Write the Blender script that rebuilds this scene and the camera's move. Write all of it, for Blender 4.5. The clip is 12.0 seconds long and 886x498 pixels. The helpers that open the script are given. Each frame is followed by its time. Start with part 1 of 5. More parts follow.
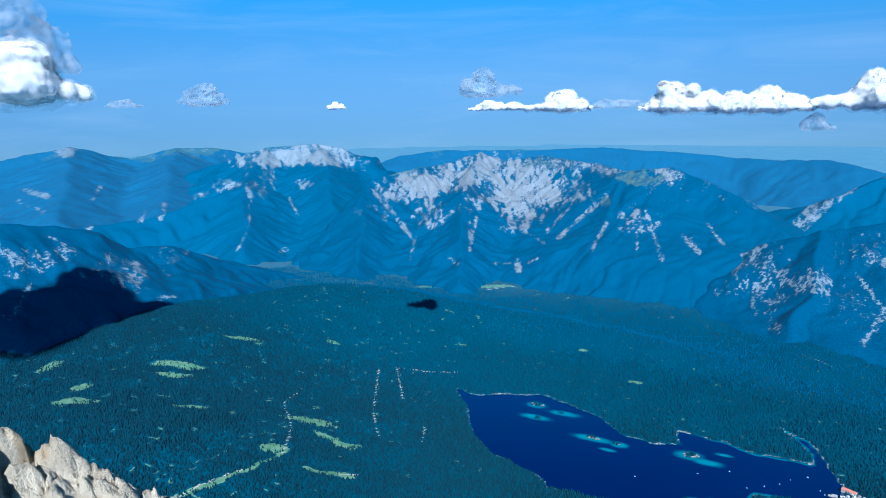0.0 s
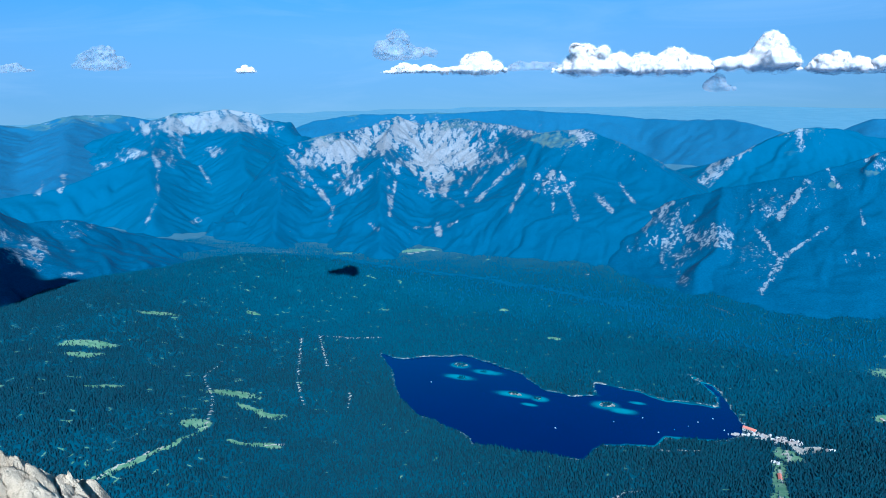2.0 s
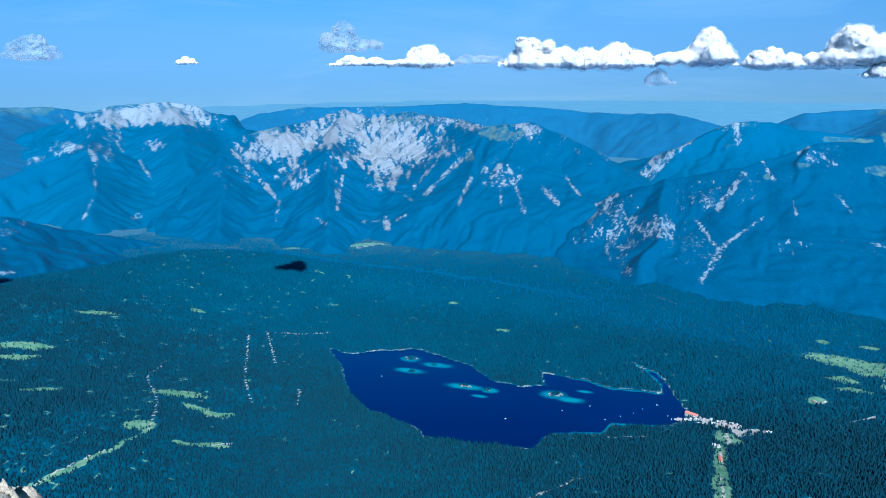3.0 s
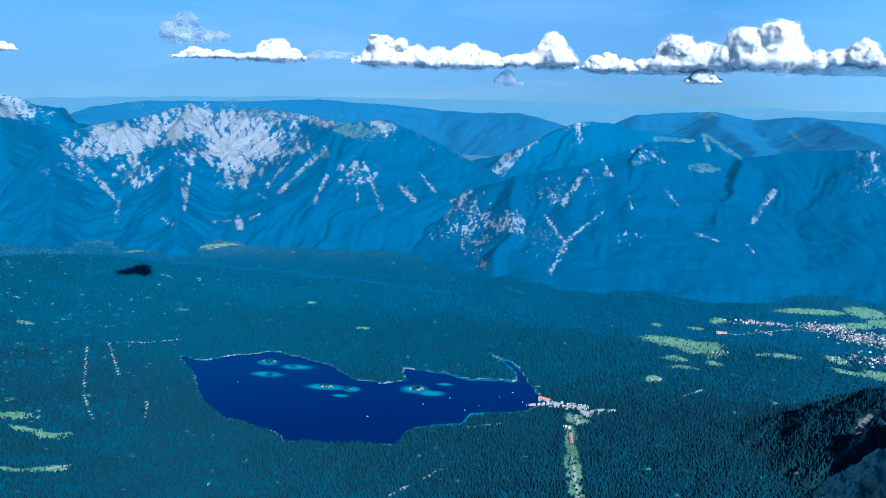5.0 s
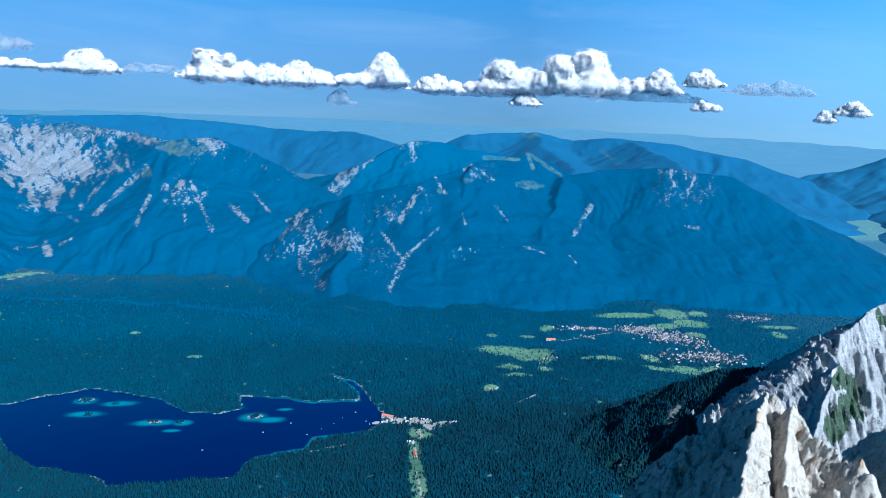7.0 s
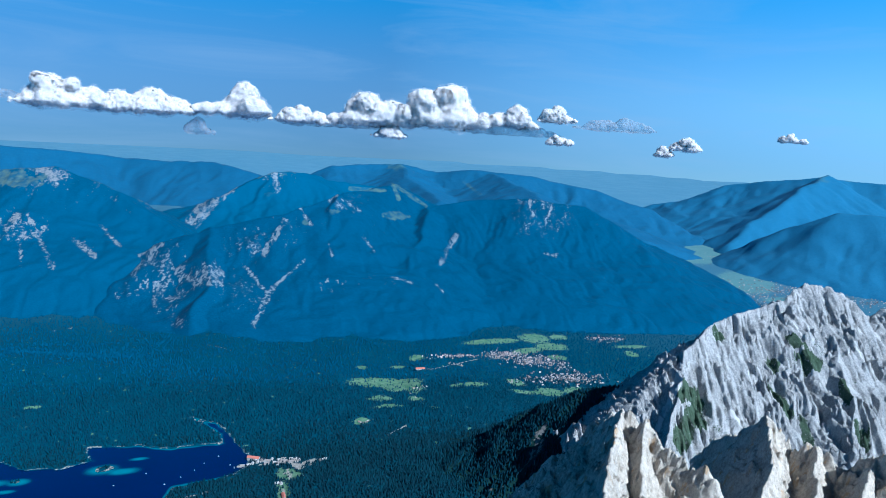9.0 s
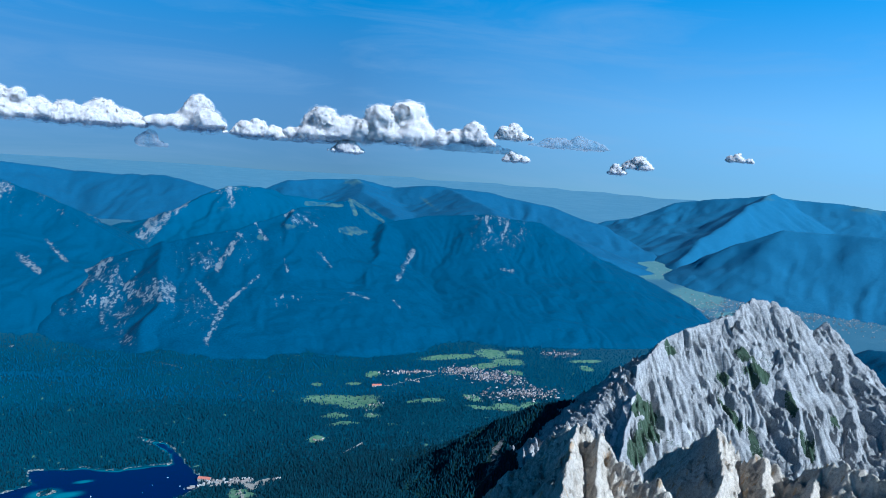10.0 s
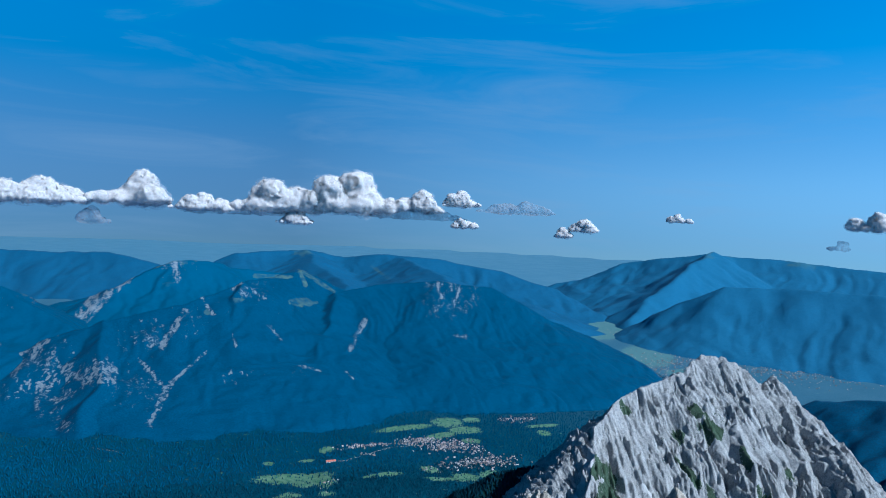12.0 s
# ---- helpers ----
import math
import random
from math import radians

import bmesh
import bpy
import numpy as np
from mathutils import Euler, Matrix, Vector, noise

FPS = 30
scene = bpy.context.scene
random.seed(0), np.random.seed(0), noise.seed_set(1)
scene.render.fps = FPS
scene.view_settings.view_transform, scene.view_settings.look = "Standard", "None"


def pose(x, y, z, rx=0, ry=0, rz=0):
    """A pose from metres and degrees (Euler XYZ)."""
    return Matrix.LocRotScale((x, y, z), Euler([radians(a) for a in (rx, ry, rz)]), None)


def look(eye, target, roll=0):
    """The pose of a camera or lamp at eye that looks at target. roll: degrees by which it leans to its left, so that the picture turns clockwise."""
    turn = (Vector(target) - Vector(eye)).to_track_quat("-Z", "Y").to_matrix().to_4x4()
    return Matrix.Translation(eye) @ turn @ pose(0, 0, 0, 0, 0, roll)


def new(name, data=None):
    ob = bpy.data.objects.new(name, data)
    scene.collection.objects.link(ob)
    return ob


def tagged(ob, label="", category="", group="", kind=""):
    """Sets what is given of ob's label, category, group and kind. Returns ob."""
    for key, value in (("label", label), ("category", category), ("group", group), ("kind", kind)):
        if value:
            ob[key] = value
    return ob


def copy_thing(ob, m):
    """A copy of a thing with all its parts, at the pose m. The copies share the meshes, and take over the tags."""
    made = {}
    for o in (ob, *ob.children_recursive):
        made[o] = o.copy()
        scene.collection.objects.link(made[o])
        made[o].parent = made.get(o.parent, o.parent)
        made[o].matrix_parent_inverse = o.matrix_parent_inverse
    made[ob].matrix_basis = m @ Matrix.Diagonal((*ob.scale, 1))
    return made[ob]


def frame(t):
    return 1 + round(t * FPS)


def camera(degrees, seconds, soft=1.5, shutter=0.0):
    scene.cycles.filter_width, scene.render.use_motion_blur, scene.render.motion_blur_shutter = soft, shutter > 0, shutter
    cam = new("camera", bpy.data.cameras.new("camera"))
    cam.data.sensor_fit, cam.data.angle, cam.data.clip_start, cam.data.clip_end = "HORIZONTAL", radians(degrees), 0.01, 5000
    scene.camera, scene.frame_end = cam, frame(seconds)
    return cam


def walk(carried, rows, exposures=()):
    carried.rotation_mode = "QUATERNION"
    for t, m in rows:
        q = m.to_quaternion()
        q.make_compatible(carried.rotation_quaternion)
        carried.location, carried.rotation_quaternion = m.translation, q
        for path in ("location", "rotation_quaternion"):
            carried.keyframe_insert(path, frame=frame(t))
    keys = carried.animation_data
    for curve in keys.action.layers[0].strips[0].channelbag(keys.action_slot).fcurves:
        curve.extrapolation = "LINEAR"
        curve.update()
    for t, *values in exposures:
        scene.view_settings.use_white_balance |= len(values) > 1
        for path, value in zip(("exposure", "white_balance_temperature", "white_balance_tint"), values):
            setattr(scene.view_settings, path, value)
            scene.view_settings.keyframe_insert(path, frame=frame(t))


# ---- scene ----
# One unit stands for ten metres: the view reaches some 48 km. x is east, y north, z height above the sea.
cam = camera(65.34, 12.0, soft=0.9)
EYE = 295.0
EXPOSURES = [(t, stops, 4600, 6) for t, stops in ((0.0, 1.1), (2.5, 1.25), (5.5, 1.25), (7.0, 1.05), (9.5, 0.76), (12.0, 0.4))]
# seconds, yaw, pitch, roll
ROWS = [
    (0.0, 28.56, -11.33, -1.08),
    (0.5, 26.64, -12.39, -0.98),
    (1.0, 24.91, -13.23, -1.19),
    (1.5, 23.31, -13.92, -1.43),
    (2.0, 21.86, -14.40, -1.38),
    (2.5, 20.16, -14.79, -1.19),
    (3.0, 17.49, -15.02, -0.94),
    (5.0, 5.34, -15.25, 0.85),
    (5.5, 2.01, -15.26, 1.15),
    (6.0, -1.50, -14.91, 1.76),
    (6.5, -4.96, -14.15, 2.25),
    (7.0, -8.39, -13.37, 2.44),
    (9.0, -19.43, -10.26, 3.49),
    (9.5, -21.09, -9.49, 3.69),
    (10.0, -22.94, -8.74, 4.21),
    (10.5, -24.49, -7.75, 4.59),
    (11.0, -25.46, -6.38, 4.13),
    (11.5, -26.37, -4.58, 3.33),
    (12.0, -26.65, -2.94, 2.65),
]


def stand(yaw, pitch, roll):
    """The camera turns at arm's length round the one who holds it."""
    a = radians(yaw)
    return pose(-0.05 * math.sin(a), 0.05 * math.cos(a), EYE, 0, 0, yaw) @ pose(0, 0, 0, 90 + pitch, 0, 0) @ pose(0, 0, 0, 0, 0, roll)


walk(cam, [(t, stand(yaw, pitch, roll)) for t, yaw, pitch, roll in ROWS], EXPOSURES)

# ---- light ----
SUN_AZ, SUN_EL = 152.0, 40.0
world = bpy.data.worlds.new("sky")
scene.world = world
world.use_nodes = True
wn, wl = world.node_tree.nodes, world.node_tree.links
wn.clear()
sky = wn.new("ShaderNodeTexSky")
sky.sky_type, sky.sun_disc = "NISHITA", False
sky.sun_elevation, sky.sun_rotation = radians(SUN_EL), radians(SUN_AZ)
sky.altitude, sky.air_density, sky.dust_density, sky.ozone_density = 300, 1.2, 0.6, 1.0
tc, sep, lift, top, com = (wn.new("ShaderNode" + k) for k in ("TexCoord", "SeparateXYZ", "Math", "Math", "CombineXYZ"))
lift.operation, top.operation = "ADD", "ABSOLUTE"
lift.inputs[1].default_value = 0.13
bg, wout = wn.new("ShaderNodeBackground"), wn.new("ShaderNodeOutputWorld")
bg.inputs["Strength"].default_value = 0.05
wl.new(tc.outputs["Generated"], sep.inputs[0])
wl.new(sep.outputs["Z"], lift.inputs[0])
wl.new(lift.outputs[0], top.inputs[0])
wl.new(sep.outputs["X"], com.inputs[0])
wl.new(sep.outputs["Y"], com.inputs[1])
wl.new(top.outputs[0], com.inputs[2])
wl.new(com.outputs[0], sky.inputs[0])
def world_mix(blend, fac, a, c):
    t = wn.new("ShaderNodeMix")
    t.data_type, t.blend_type = "RGBA", blend
    for key, v in ((0, fac), (6, a), (7, c)):
        if isinstance(v, (float, tuple)):
            t.inputs[key].default_value = v
        else:
            wl.new(v, t.inputs[key])
    return t.outputs[2]


# clear mountain air: deeper blue overhead, paler in the haze low down, with thin cirrus
rise = wn.new("ShaderNodeMapRange")
rise.interpolation_type = "SMOOTHSTEP"
rise.inputs["From Min"].default_value, rise.inputs["From Max"].default_value = 0.02, 0.36
wl.new(sep.outputs["Z"], rise.inputs["Value"])
low = wn.new("ShaderNodeMapRange")
low.interpolation_type = "SMOOTHSTEP"
low.inputs["From Min"].default_value, low.inputs["From Max"].default_value = -0.06, 0.07
wl.new(sep.outputs["Z"], low.inputs["Value"])
haze = world_mix("MIX", low.outputs[0], (0.36, 0.49, 0.64, 1), (0.55, 0.71, 0.82, 1))
east = wn.new("ShaderNodeMapRange")
east.inputs["From Min"].default_value, east.inputs["From Max"].default_value = 0.25, 0.95
wl.new(sep.outputs["X"], east.inputs["Value"])
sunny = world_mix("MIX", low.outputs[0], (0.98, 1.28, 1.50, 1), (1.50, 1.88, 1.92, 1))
haze = world_mix("MIX", east.outputs[0], haze, sunny)
upper = world_mix("MIX", east.outputs[0], (0.06, 1.30, 1.68, 1), (0.10, 1.70, 2.22, 1))
tone = world_mix("MIX", rise.outputs[0], haze, upper)
flow, wisp, fade = wn.new("ShaderNodeVectorMath"), wn.new("ShaderNodeTexNoise"), wn.new("ShaderNodeMapRange")
flow.operation = "MULTIPLY"
flow.inputs[1].default_value = (2.2, 2.2, 16.0)
wl.new(tc.outputs["Generated"], flow.inputs[0])
wl.new(flow.outputs[0], wisp.inputs["Vector"])
wisp.inputs["Scale"].default_value, wisp.inputs["Detail"].default_value, wisp.inputs["Roughness"].default_value, wisp.inputs["Distortion"].default_value = 1.3, 6, 0.6, 0.8
for key, v in (("From Min", 0.46), ("From Max", 0.85), ("To Min", 0.0), ("To Max", 0.36)):
    fade.inputs[key].default_value = v
wl.new(wisp.outputs["Fac"], fade.inputs["Value"])
graded = world_mix("MULTIPLY", 1.0, sky.outputs[0], tone)
veiled = world_mix("MIX", fade.outputs[0], graded, (4.5, 5.6, 6.4, 1))
# sky overhead, out of view, made far darker than near the horizon: deepens shadows
deep = wn.new("ShaderNodeMapRange")
deep.interpolation_type = "SMOOTHSTEP"
for key, v in (("From Min", 0.29), ("From Max", 0.62), ("To Min", 0.0), ("To Max", 0.92)):
    deep.inputs[key].default_value = v
wl.new(sep.outputs["Z"], deep.inputs["Value"])
veiled = world_mix("MIX", deep.outputs[0], veiled, (0.0, 0.05, 0.3, 1))
wl.new(veiled, bg.inputs["Color"])
wl.new(bg.outputs[0], wout.inputs["Surface"])
sun = new("sun", bpy.data.lights.new("sun", "SUN"))
sun.data.energy, sun.data.angle, sun.data.color = 5.0, radians(0.53), (1.0, 0.88, 0.72)
sa, se = radians(SUN_AZ), radians(SUN_EL)
SUNWARD = Vector((math.sin(sa) * math.cos(se), math.cos(sa) * math.cos(se), math.sin(se)))
sun.matrix_world = look(SUNWARD * 600, (0, 0, 0))


# ---- small tools ----
def lattice(ix, iy, seed):
    h = (ix * 374761393 + iy * 668265263 + seed * 974711) & 0xFFFFFFFF
    h = ((h ^ (h >> 13)) * 1274126177) & 0xFFFFFFFF
    h = ((h ^ (h >> 16)) * 2246822519) & 0xFFFFFFFF
    return ((h ^ (h >> 15)) & 0xFFFFFF) / 8388607.5 - 1.0


def vnoise(x, y, seed=0):
    """Smooth noise from -1 to 1 on arrays."""
    x, y = np.asarray(x, float), np.asarray(y, float)
    ix, iy = np.floor(x), np.floor(y)
    fx, fy = x - ix, y - iy
    ix, iy = ix.astype(np.int64), iy.astype(np.int64)
    u, v = fx * fx * fx * (fx * (fx * 6 - 15) + 10), fy * fy * fy * (fy * (fy * 6 - 15) + 10)
    a, b = lattice(ix, iy, seed), lattice(ix + 1, iy, seed)
    c, d = lattice(ix, iy + 1, seed), lattice(ix + 1, iy + 1, seed)
    return (a + (b - a) * u) * (1 - v) + (c + (d - c) * u) * v


def fbm(x, y, octaves=4, seed=0):
    s, a = 0.0, 0.5
    for k in range(octaves):
        s = s + a * vnoise(x, y, seed + 17 * k)
        x, y, a = x * 2.03 + 5.1, y * 2.03 - 3.7, a * 0.5
    return s


def ridged(x, y, octaves=4, seed=0):
    """Sharp crests at 1, hollows towards 0."""
    s, a = 0.0, 0.5
    for k in range(octaves):
        s = s + a * (1 - np.abs(vnoise(x, y, seed + 31 * k)) * 1.6)
        x, y, a = x * 2.1 + 1.7, y * 2.1 + 9.2, a * 0.5
    return s


def step(a, b, x):
    t = np.clip((x - a) / (b - a), 0, 1)
    return t * t * (3 - 2 * t)


def at(az, dist, el):
    """A place at a compass bearing, a distance and an angle above the eye's level."""
    a = radians(az)
    return (dist * math.sin(a), dist * math.cos(a), EYE + dist * math.tan(radians(el)))


def grid_mesh(name, xs, ys, Z, attrs=None, keep=None, smooth=True):
    """A sheet over the lines xs and ys at the heights Z, with named shares of cover on its points; keep: which points count."""
    nx, ny = len(xs), len(ys)
    X, Y = np.meshgrid(xs, ys)
    co = np.stack([X, Y, Z], -1).reshape(-1, 3)
    i = (np.arange(ny - 1)[:, None] * nx + np.arange(nx - 1)[None, :]).ravel()
    quads = np.stack([i, i + 1, i + nx + 1, i + nx], -1)
    if keep is not None:
        k = keep.ravel()
        quads = quads[k[quads].any(1)]
        used = np.zeros(len(co), bool)
        used[quads.ravel()] = True
        new_index = np.cumsum(used) - 1
        quads, co = new_index[quads], co[used]
        attrs = {n: a.ravel()[used] for n, a in (attrs or {}).items()}
    return raw_mesh(name, co, quads, attrs, smooth)


def raw_mesh(name, co, faces, attrs=None, smooth=False):
    """A mesh from arrays of points and of faces that all have the same number of corners."""
    me = bpy.data.meshes.new(name)
    n, k = faces.shape
    me.vertices.add(len(co))
    me.vertices.foreach_set("co", np.ascontiguousarray(co, dtype=np.float32).ravel())
    me.loops.add(n * k)
    me.loops.foreach_set("vertex_index", np.ascontiguousarray(faces, dtype=np.int32).ravel())
    me.polygons.add(n)
    me.polygons.foreach_set("loop_start", np.arange(0, n * k, k, dtype=np.int32))
    me.polygons.foreach_set("use_smooth", np.full(n, smooth))
    for key, values in (attrs or {}).items():
        me.attributes.new(key, "FLOAT", "POINT").data.foreach_set("value", np.ascontiguousarray(values, dtype=np.float32).ravel())
    me.update()
    return me


def part(name, bm, material, parent, label=""):
    me = bpy.data.meshes.new(name)
    bm.to_mesh(me)
    bm.free()
    me.materials.append(material)
    ob = new(name, me)
    ob.parent = parent
    return tagged(ob, label)


# ---- materials ----
class Mat:
    """A node material under construction."""

    def __init__(self, name, rough=0.9, spec=0.2):
        self.m = bpy.data.materials.new(name)
        self.m.use_nodes = True
        self.n, self.l = self.m.node_tree.nodes, self.m.node_tree.links
        self.b = self.n["Principled BSDF"]
        self.b.inputs["Roughness"].default_value = rough
        self.b.inputs["Specular IOR Level"].default_value = spec
        self.place = self.n.new("ShaderNodeNewGeometry").outputs["Position"]

    def noise(self, scale, detail=4, rough=0.6, stretch=None):
        t = self.n.new("ShaderNodeTexNoise")
        t.inputs["Scale"].default_value, t.inputs["Detail"].default_value, t.inputs["Roughness"].default_value = scale, detail, rough
        src = self.place
        if stretch:
            mp = self.n.new("ShaderNodeVectorMath")
            mp.operation = "MULTIPLY"
            mp.inputs[1].default_value = stretch
            self.l.new(src, mp.inputs[0])
            src = mp.outputs[0]
        self.l.new(src, t.inputs["Vector"])
        return t.outputs["Fac"]

    def attr(self, name):
        a = self.n.new("ShaderNodeAttribute")
        a.attribute_name = name
        return a.outputs["Fac"]

    def rand(self):
        return self.n.new("ShaderNodeObjectInfo").outputs["Random"]

    def island(self):
        return self.n.new("ShaderNodeNewGeometry").outputs["Random Per Island"]

    def math(self, op, a, b=0.0, clamp=False):
        t = self.n.new("ShaderNodeMath")
        t.operation, t.use_clamp = op, clamp
        for k, v in ((0, a), (1, b)):
            if isinstance(v, (int, float)):
                t.inputs[k].default_value = v
            else:
                self.l.new(v, t.inputs[k])
        return t.outputs[0]

    def span(self, v, lo, hi, a=0.0, b=1.0):
        t = self.n.new("ShaderNodeMapRange")
        t.interpolation_type = "SMOOTHSTEP"
        for k, x in (("From Min", lo), ("From Max", hi), ("To Min", a), ("To Max", b)):
            t.inputs[k].default_value = x
        self.l.new(v, t.inputs["Value"])
        return t.outputs["Result"]

    def mix(self, f, a, b):
        t = self.n.new("ShaderNodeMix")
        t.data_type = "RGBA"
        for k, v in ((0, f), (6, a), (7, b)):
            if isinstance(v, (int, float)):
                t.inputs[k].default_value = v
            elif isinstance(v, tuple):
                t.inputs[k].default_value = (*v, 1)
            else:
                self.l.new(v, t.inputs[k])
        return t.outputs[2]

    def done(self, colour, bump=None, strength=0.4, distance=0.3):
        if isinstance(colour, tuple):
            self.b.inputs["Base Color"].default_value = (*colour, 1)
        else:
            self.l.new(colour, self.b.inputs["Base Color"])
        if bump is not None:
            t = self.n.new("ShaderNodeBump")
            t.inputs["Strength"].default_value, t.inputs["Distance"].default_value = strength, distance
            self.l.new(bump, t.inputs["Height"])
            self.l.new(t.outputs[0], self.b.inputs["Normal"])
        return self.m


def mountain_mat(name, forest_a, forest_b, rock_a, rock_b, grass, grain, broken=2.8):
    """Woods, rock and pasture by the shares stored on the mesh, broken up at two scales."""
    k = Mat(name)
    fine, coarse = k.noise(grain, 5, 0.75), k.noise(grain * 0.12, 4)
    fleck = k.noise(grain * 0.42, 6, 0.8, (1.0, 1.0, 0.45))
    woods = k.mix(k.span(k.noise(grain * 0.8, 6, 0.85), 0.40, 0.60), forest_a, forest_b)
    stone = k.mix(k.span(k.noise(grain * 0.6, 6, 0.7), 0.3, 0.7), rock_a, rock_b)
    edge = k.math("ADD", k.attr("rock"), k.math("MULTIPLY", k.math("SUBTRACT", fleck, 0.5), broken))
    field = k.math("ADD", k.attr("grass"), k.math("MULTIPLY", k.math("SUBTRACT", coarse, 0.5), 0.5))
    c = k.mix(k.span(field, 0.45, 0.6), woods, k.mix(k.span(coarse, 0.3, 0.7), grass, woods))
    c = k.mix(k.span(edge, 0.44, 0.60), c, stone)
    return k.done(c, fine, 0.28, 1.0 / grain)


# haze is put into these colours: bluer and paler the farther the massif stands
MAT_MID = mountain_mat("wooded_limestone_in_haze", (0.0012, 0.036, 0.084), (0.0034, 0.058, 0.126), (0.095, 0.13, 0.17), (0.175, 0.21, 0.245), (0.060, 0.115, 0.12), 0.8, 2.6)
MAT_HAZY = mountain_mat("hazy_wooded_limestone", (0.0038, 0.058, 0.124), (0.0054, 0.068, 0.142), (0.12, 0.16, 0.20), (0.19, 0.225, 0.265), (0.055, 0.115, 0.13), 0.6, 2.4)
MAT_PEAKS = mountain_mat("limestone_peaks_in_haze", (0.0026, 0.047, 0.104), (0.0044, 0.060, 0.128), (0.085, 0.112, 0.145), (0.20, 0.22, 0.245), (0.065, 0.115, 0.12), 0.7, 2.3)
MAT_FAR = mountain_mat("far_range_in_haze", (0.011, 0.070, 0.150), (0.014, 0.080, 0.164), (0.085, 0.13, 0.18), (0.12, 0.165, 0.215), (0.04, 0.105, 0.14), 0.2, 1.4)
MAT_PALE = mountain_mat("far_range_in_thick_haze", (0.018, 0.098, 0.196), (0.022, 0.110, 0.214), (0.085, 0.14, 0.20), (0.12, 0.17, 0.225), (0.045, 0.12, 0.16), 0.2, 1.4)


def bare_rock(name, a, b, stain_or_shade, grain, bump, first=0.6, crack_shade=0.55):
    """Limestone: pale and darker beds, dark seams painted for the shade in cracks, stains with a shape of their own,
    turf and fresh scree by the shares on the mesh. A grey stain stands in for shadow.
    """
    k = Mat(name, 0.92)
    fine, coarse = k.noise(grain, 8, 0.7), k.noise(grain * 0.15, 5)
    c = k.mix(k.span(k.math("ADD", k.math("MULTIPLY", fine, 0.6), k.math("MULTIPLY", coarse, 0.4)), 0.34, 0.64), a, b)
    # dark streaks in the colour imitate shaded fissures
    shade_seam = k.noise(grain * 1.6, 8, 0.8, (1.0, 1.0, 0.35))
    c = k.mix(k.span(shade_seam, 0.36, 0.44, crack_shade, 0.0), c, tuple(0.35 * v for v in a))
    c = k.mix(k.span(k.noise(grain * 0.3, 4, 0.6, (1, 1, 0.35)), first, first + 0.1, 0, 0.6), c, stain_or_shade)
    turf = k.mix(k.span(k.noise(grain * 2.5, 5, 0.7), 0.35, 0.65), (0.014, 0.042, 0.020), (0.040, 0.085, 0.036))
    green = k.math("ADD", k.attr("grass"), k.math("MULTIPLY", k.math("SUBTRACT", k.noise(grain * 0.9, 7, 0.75), 0.5), 1.5))
    c = k.mix(k.span(green, 0.48, 0.62, 0, 0.9), c, turf)
    c = k.mix(k.span(k.math("ADD", k.attr("scree"), k.math("MULTIPLY", k.math("SUBTRACT", fine, 0.5), 0.8)), 0.4, 0.65), c, tuple(min(0.72, 1.08 * v) for v in b))
    return k.done(c, k.noise(grain * 1.4, 10, 0.75), 1.0, 2.0 * bump)


# here the dark grey stain replaces missing shadow; the ochre ones below are stains
MAT_WAX = bare_rock("grey_limestone", (0.23, 0.24, 0.25), (0.47, 0.475, 0.48), (0.12, 0.125, 0.13), 1.1, 0.5, 0.60)
MAT_CREST = bare_rock("pale_limestone", (0.32, 0.29, 0.25), (0.62, 0.57, 0.495), (0.44, 0.28, 0.12), 1.8, 0.22, 0.58, 0.5)
MAT_NEAR = bare_rock("cream_limestone", (0.45, 0.37, 0.265), (0.70, 0.60, 0.45), (0.50, 0.29, 0.09), 3.0, 0.09, 0.52, 0.4)

k = Mat("valley_ground")
fine, coarse = k.noise(0.9, 5, 0.7), k.noise(0.05, 4)
# the blue of these woods takes in some haze too
woods = k.mix(k.span(fine, 0.35, 0.65), (0.0010, 0.034, 0.064), (0.0018, 0.048, 0.084))
field = k.mix(k.span(k.noise(0.25, 4), 0.35, 0.65), (0.060, 0.145, 0.085), (0.120, 0.205, 0.130))
bare = k.mix(k.span(fine, 0.3, 0.7), (0.2371, 0.2253, 0.1956), (0.332, 0.3201, 0.2964))
c = k.mix(k.span(k.math("ADD", k.attr("grass"), k.math("MULTIPLY", k.math("SUBTRACT", k.noise(0.35, 6, 0.7), 0.5), 1.3)), 0.45, 0.6), woods, field)
c = k.mix(k.span(k.math("ADD", k.attr("rock"), k.math("MULTIPLY", k.math("SUBTRACT", fine, 0.5), 0.8)), 0.42, 0.6), c, bare)
# haze mixed into the ground's colour as a pale blue, more with distance
c = k.mix(k.attr("distance_haze"), c, k.mix(k.span(k.noise(0.012, 5), 0.4, 0.62), (0.074, 0.176, 0.262), (0.086, 0.190, 0.276)))
MAT_GROUND = k.done(c, fine, 0.6, 0.8)

k = Mat("lake_water", 0.08, 0.5)
c = k.mix(k.noise(0.02, 3), (0.0, 0.0055, 0.046), (0.0, 0.008, 0.060))
c = k.mix(k.span(k.attr("shallow"), 0.2, 0.9), c, (0.008, 0.15, 0.20))
MAT_WATER = k.done(c, k.noise(3.0, 3), 0.05, 0.02)

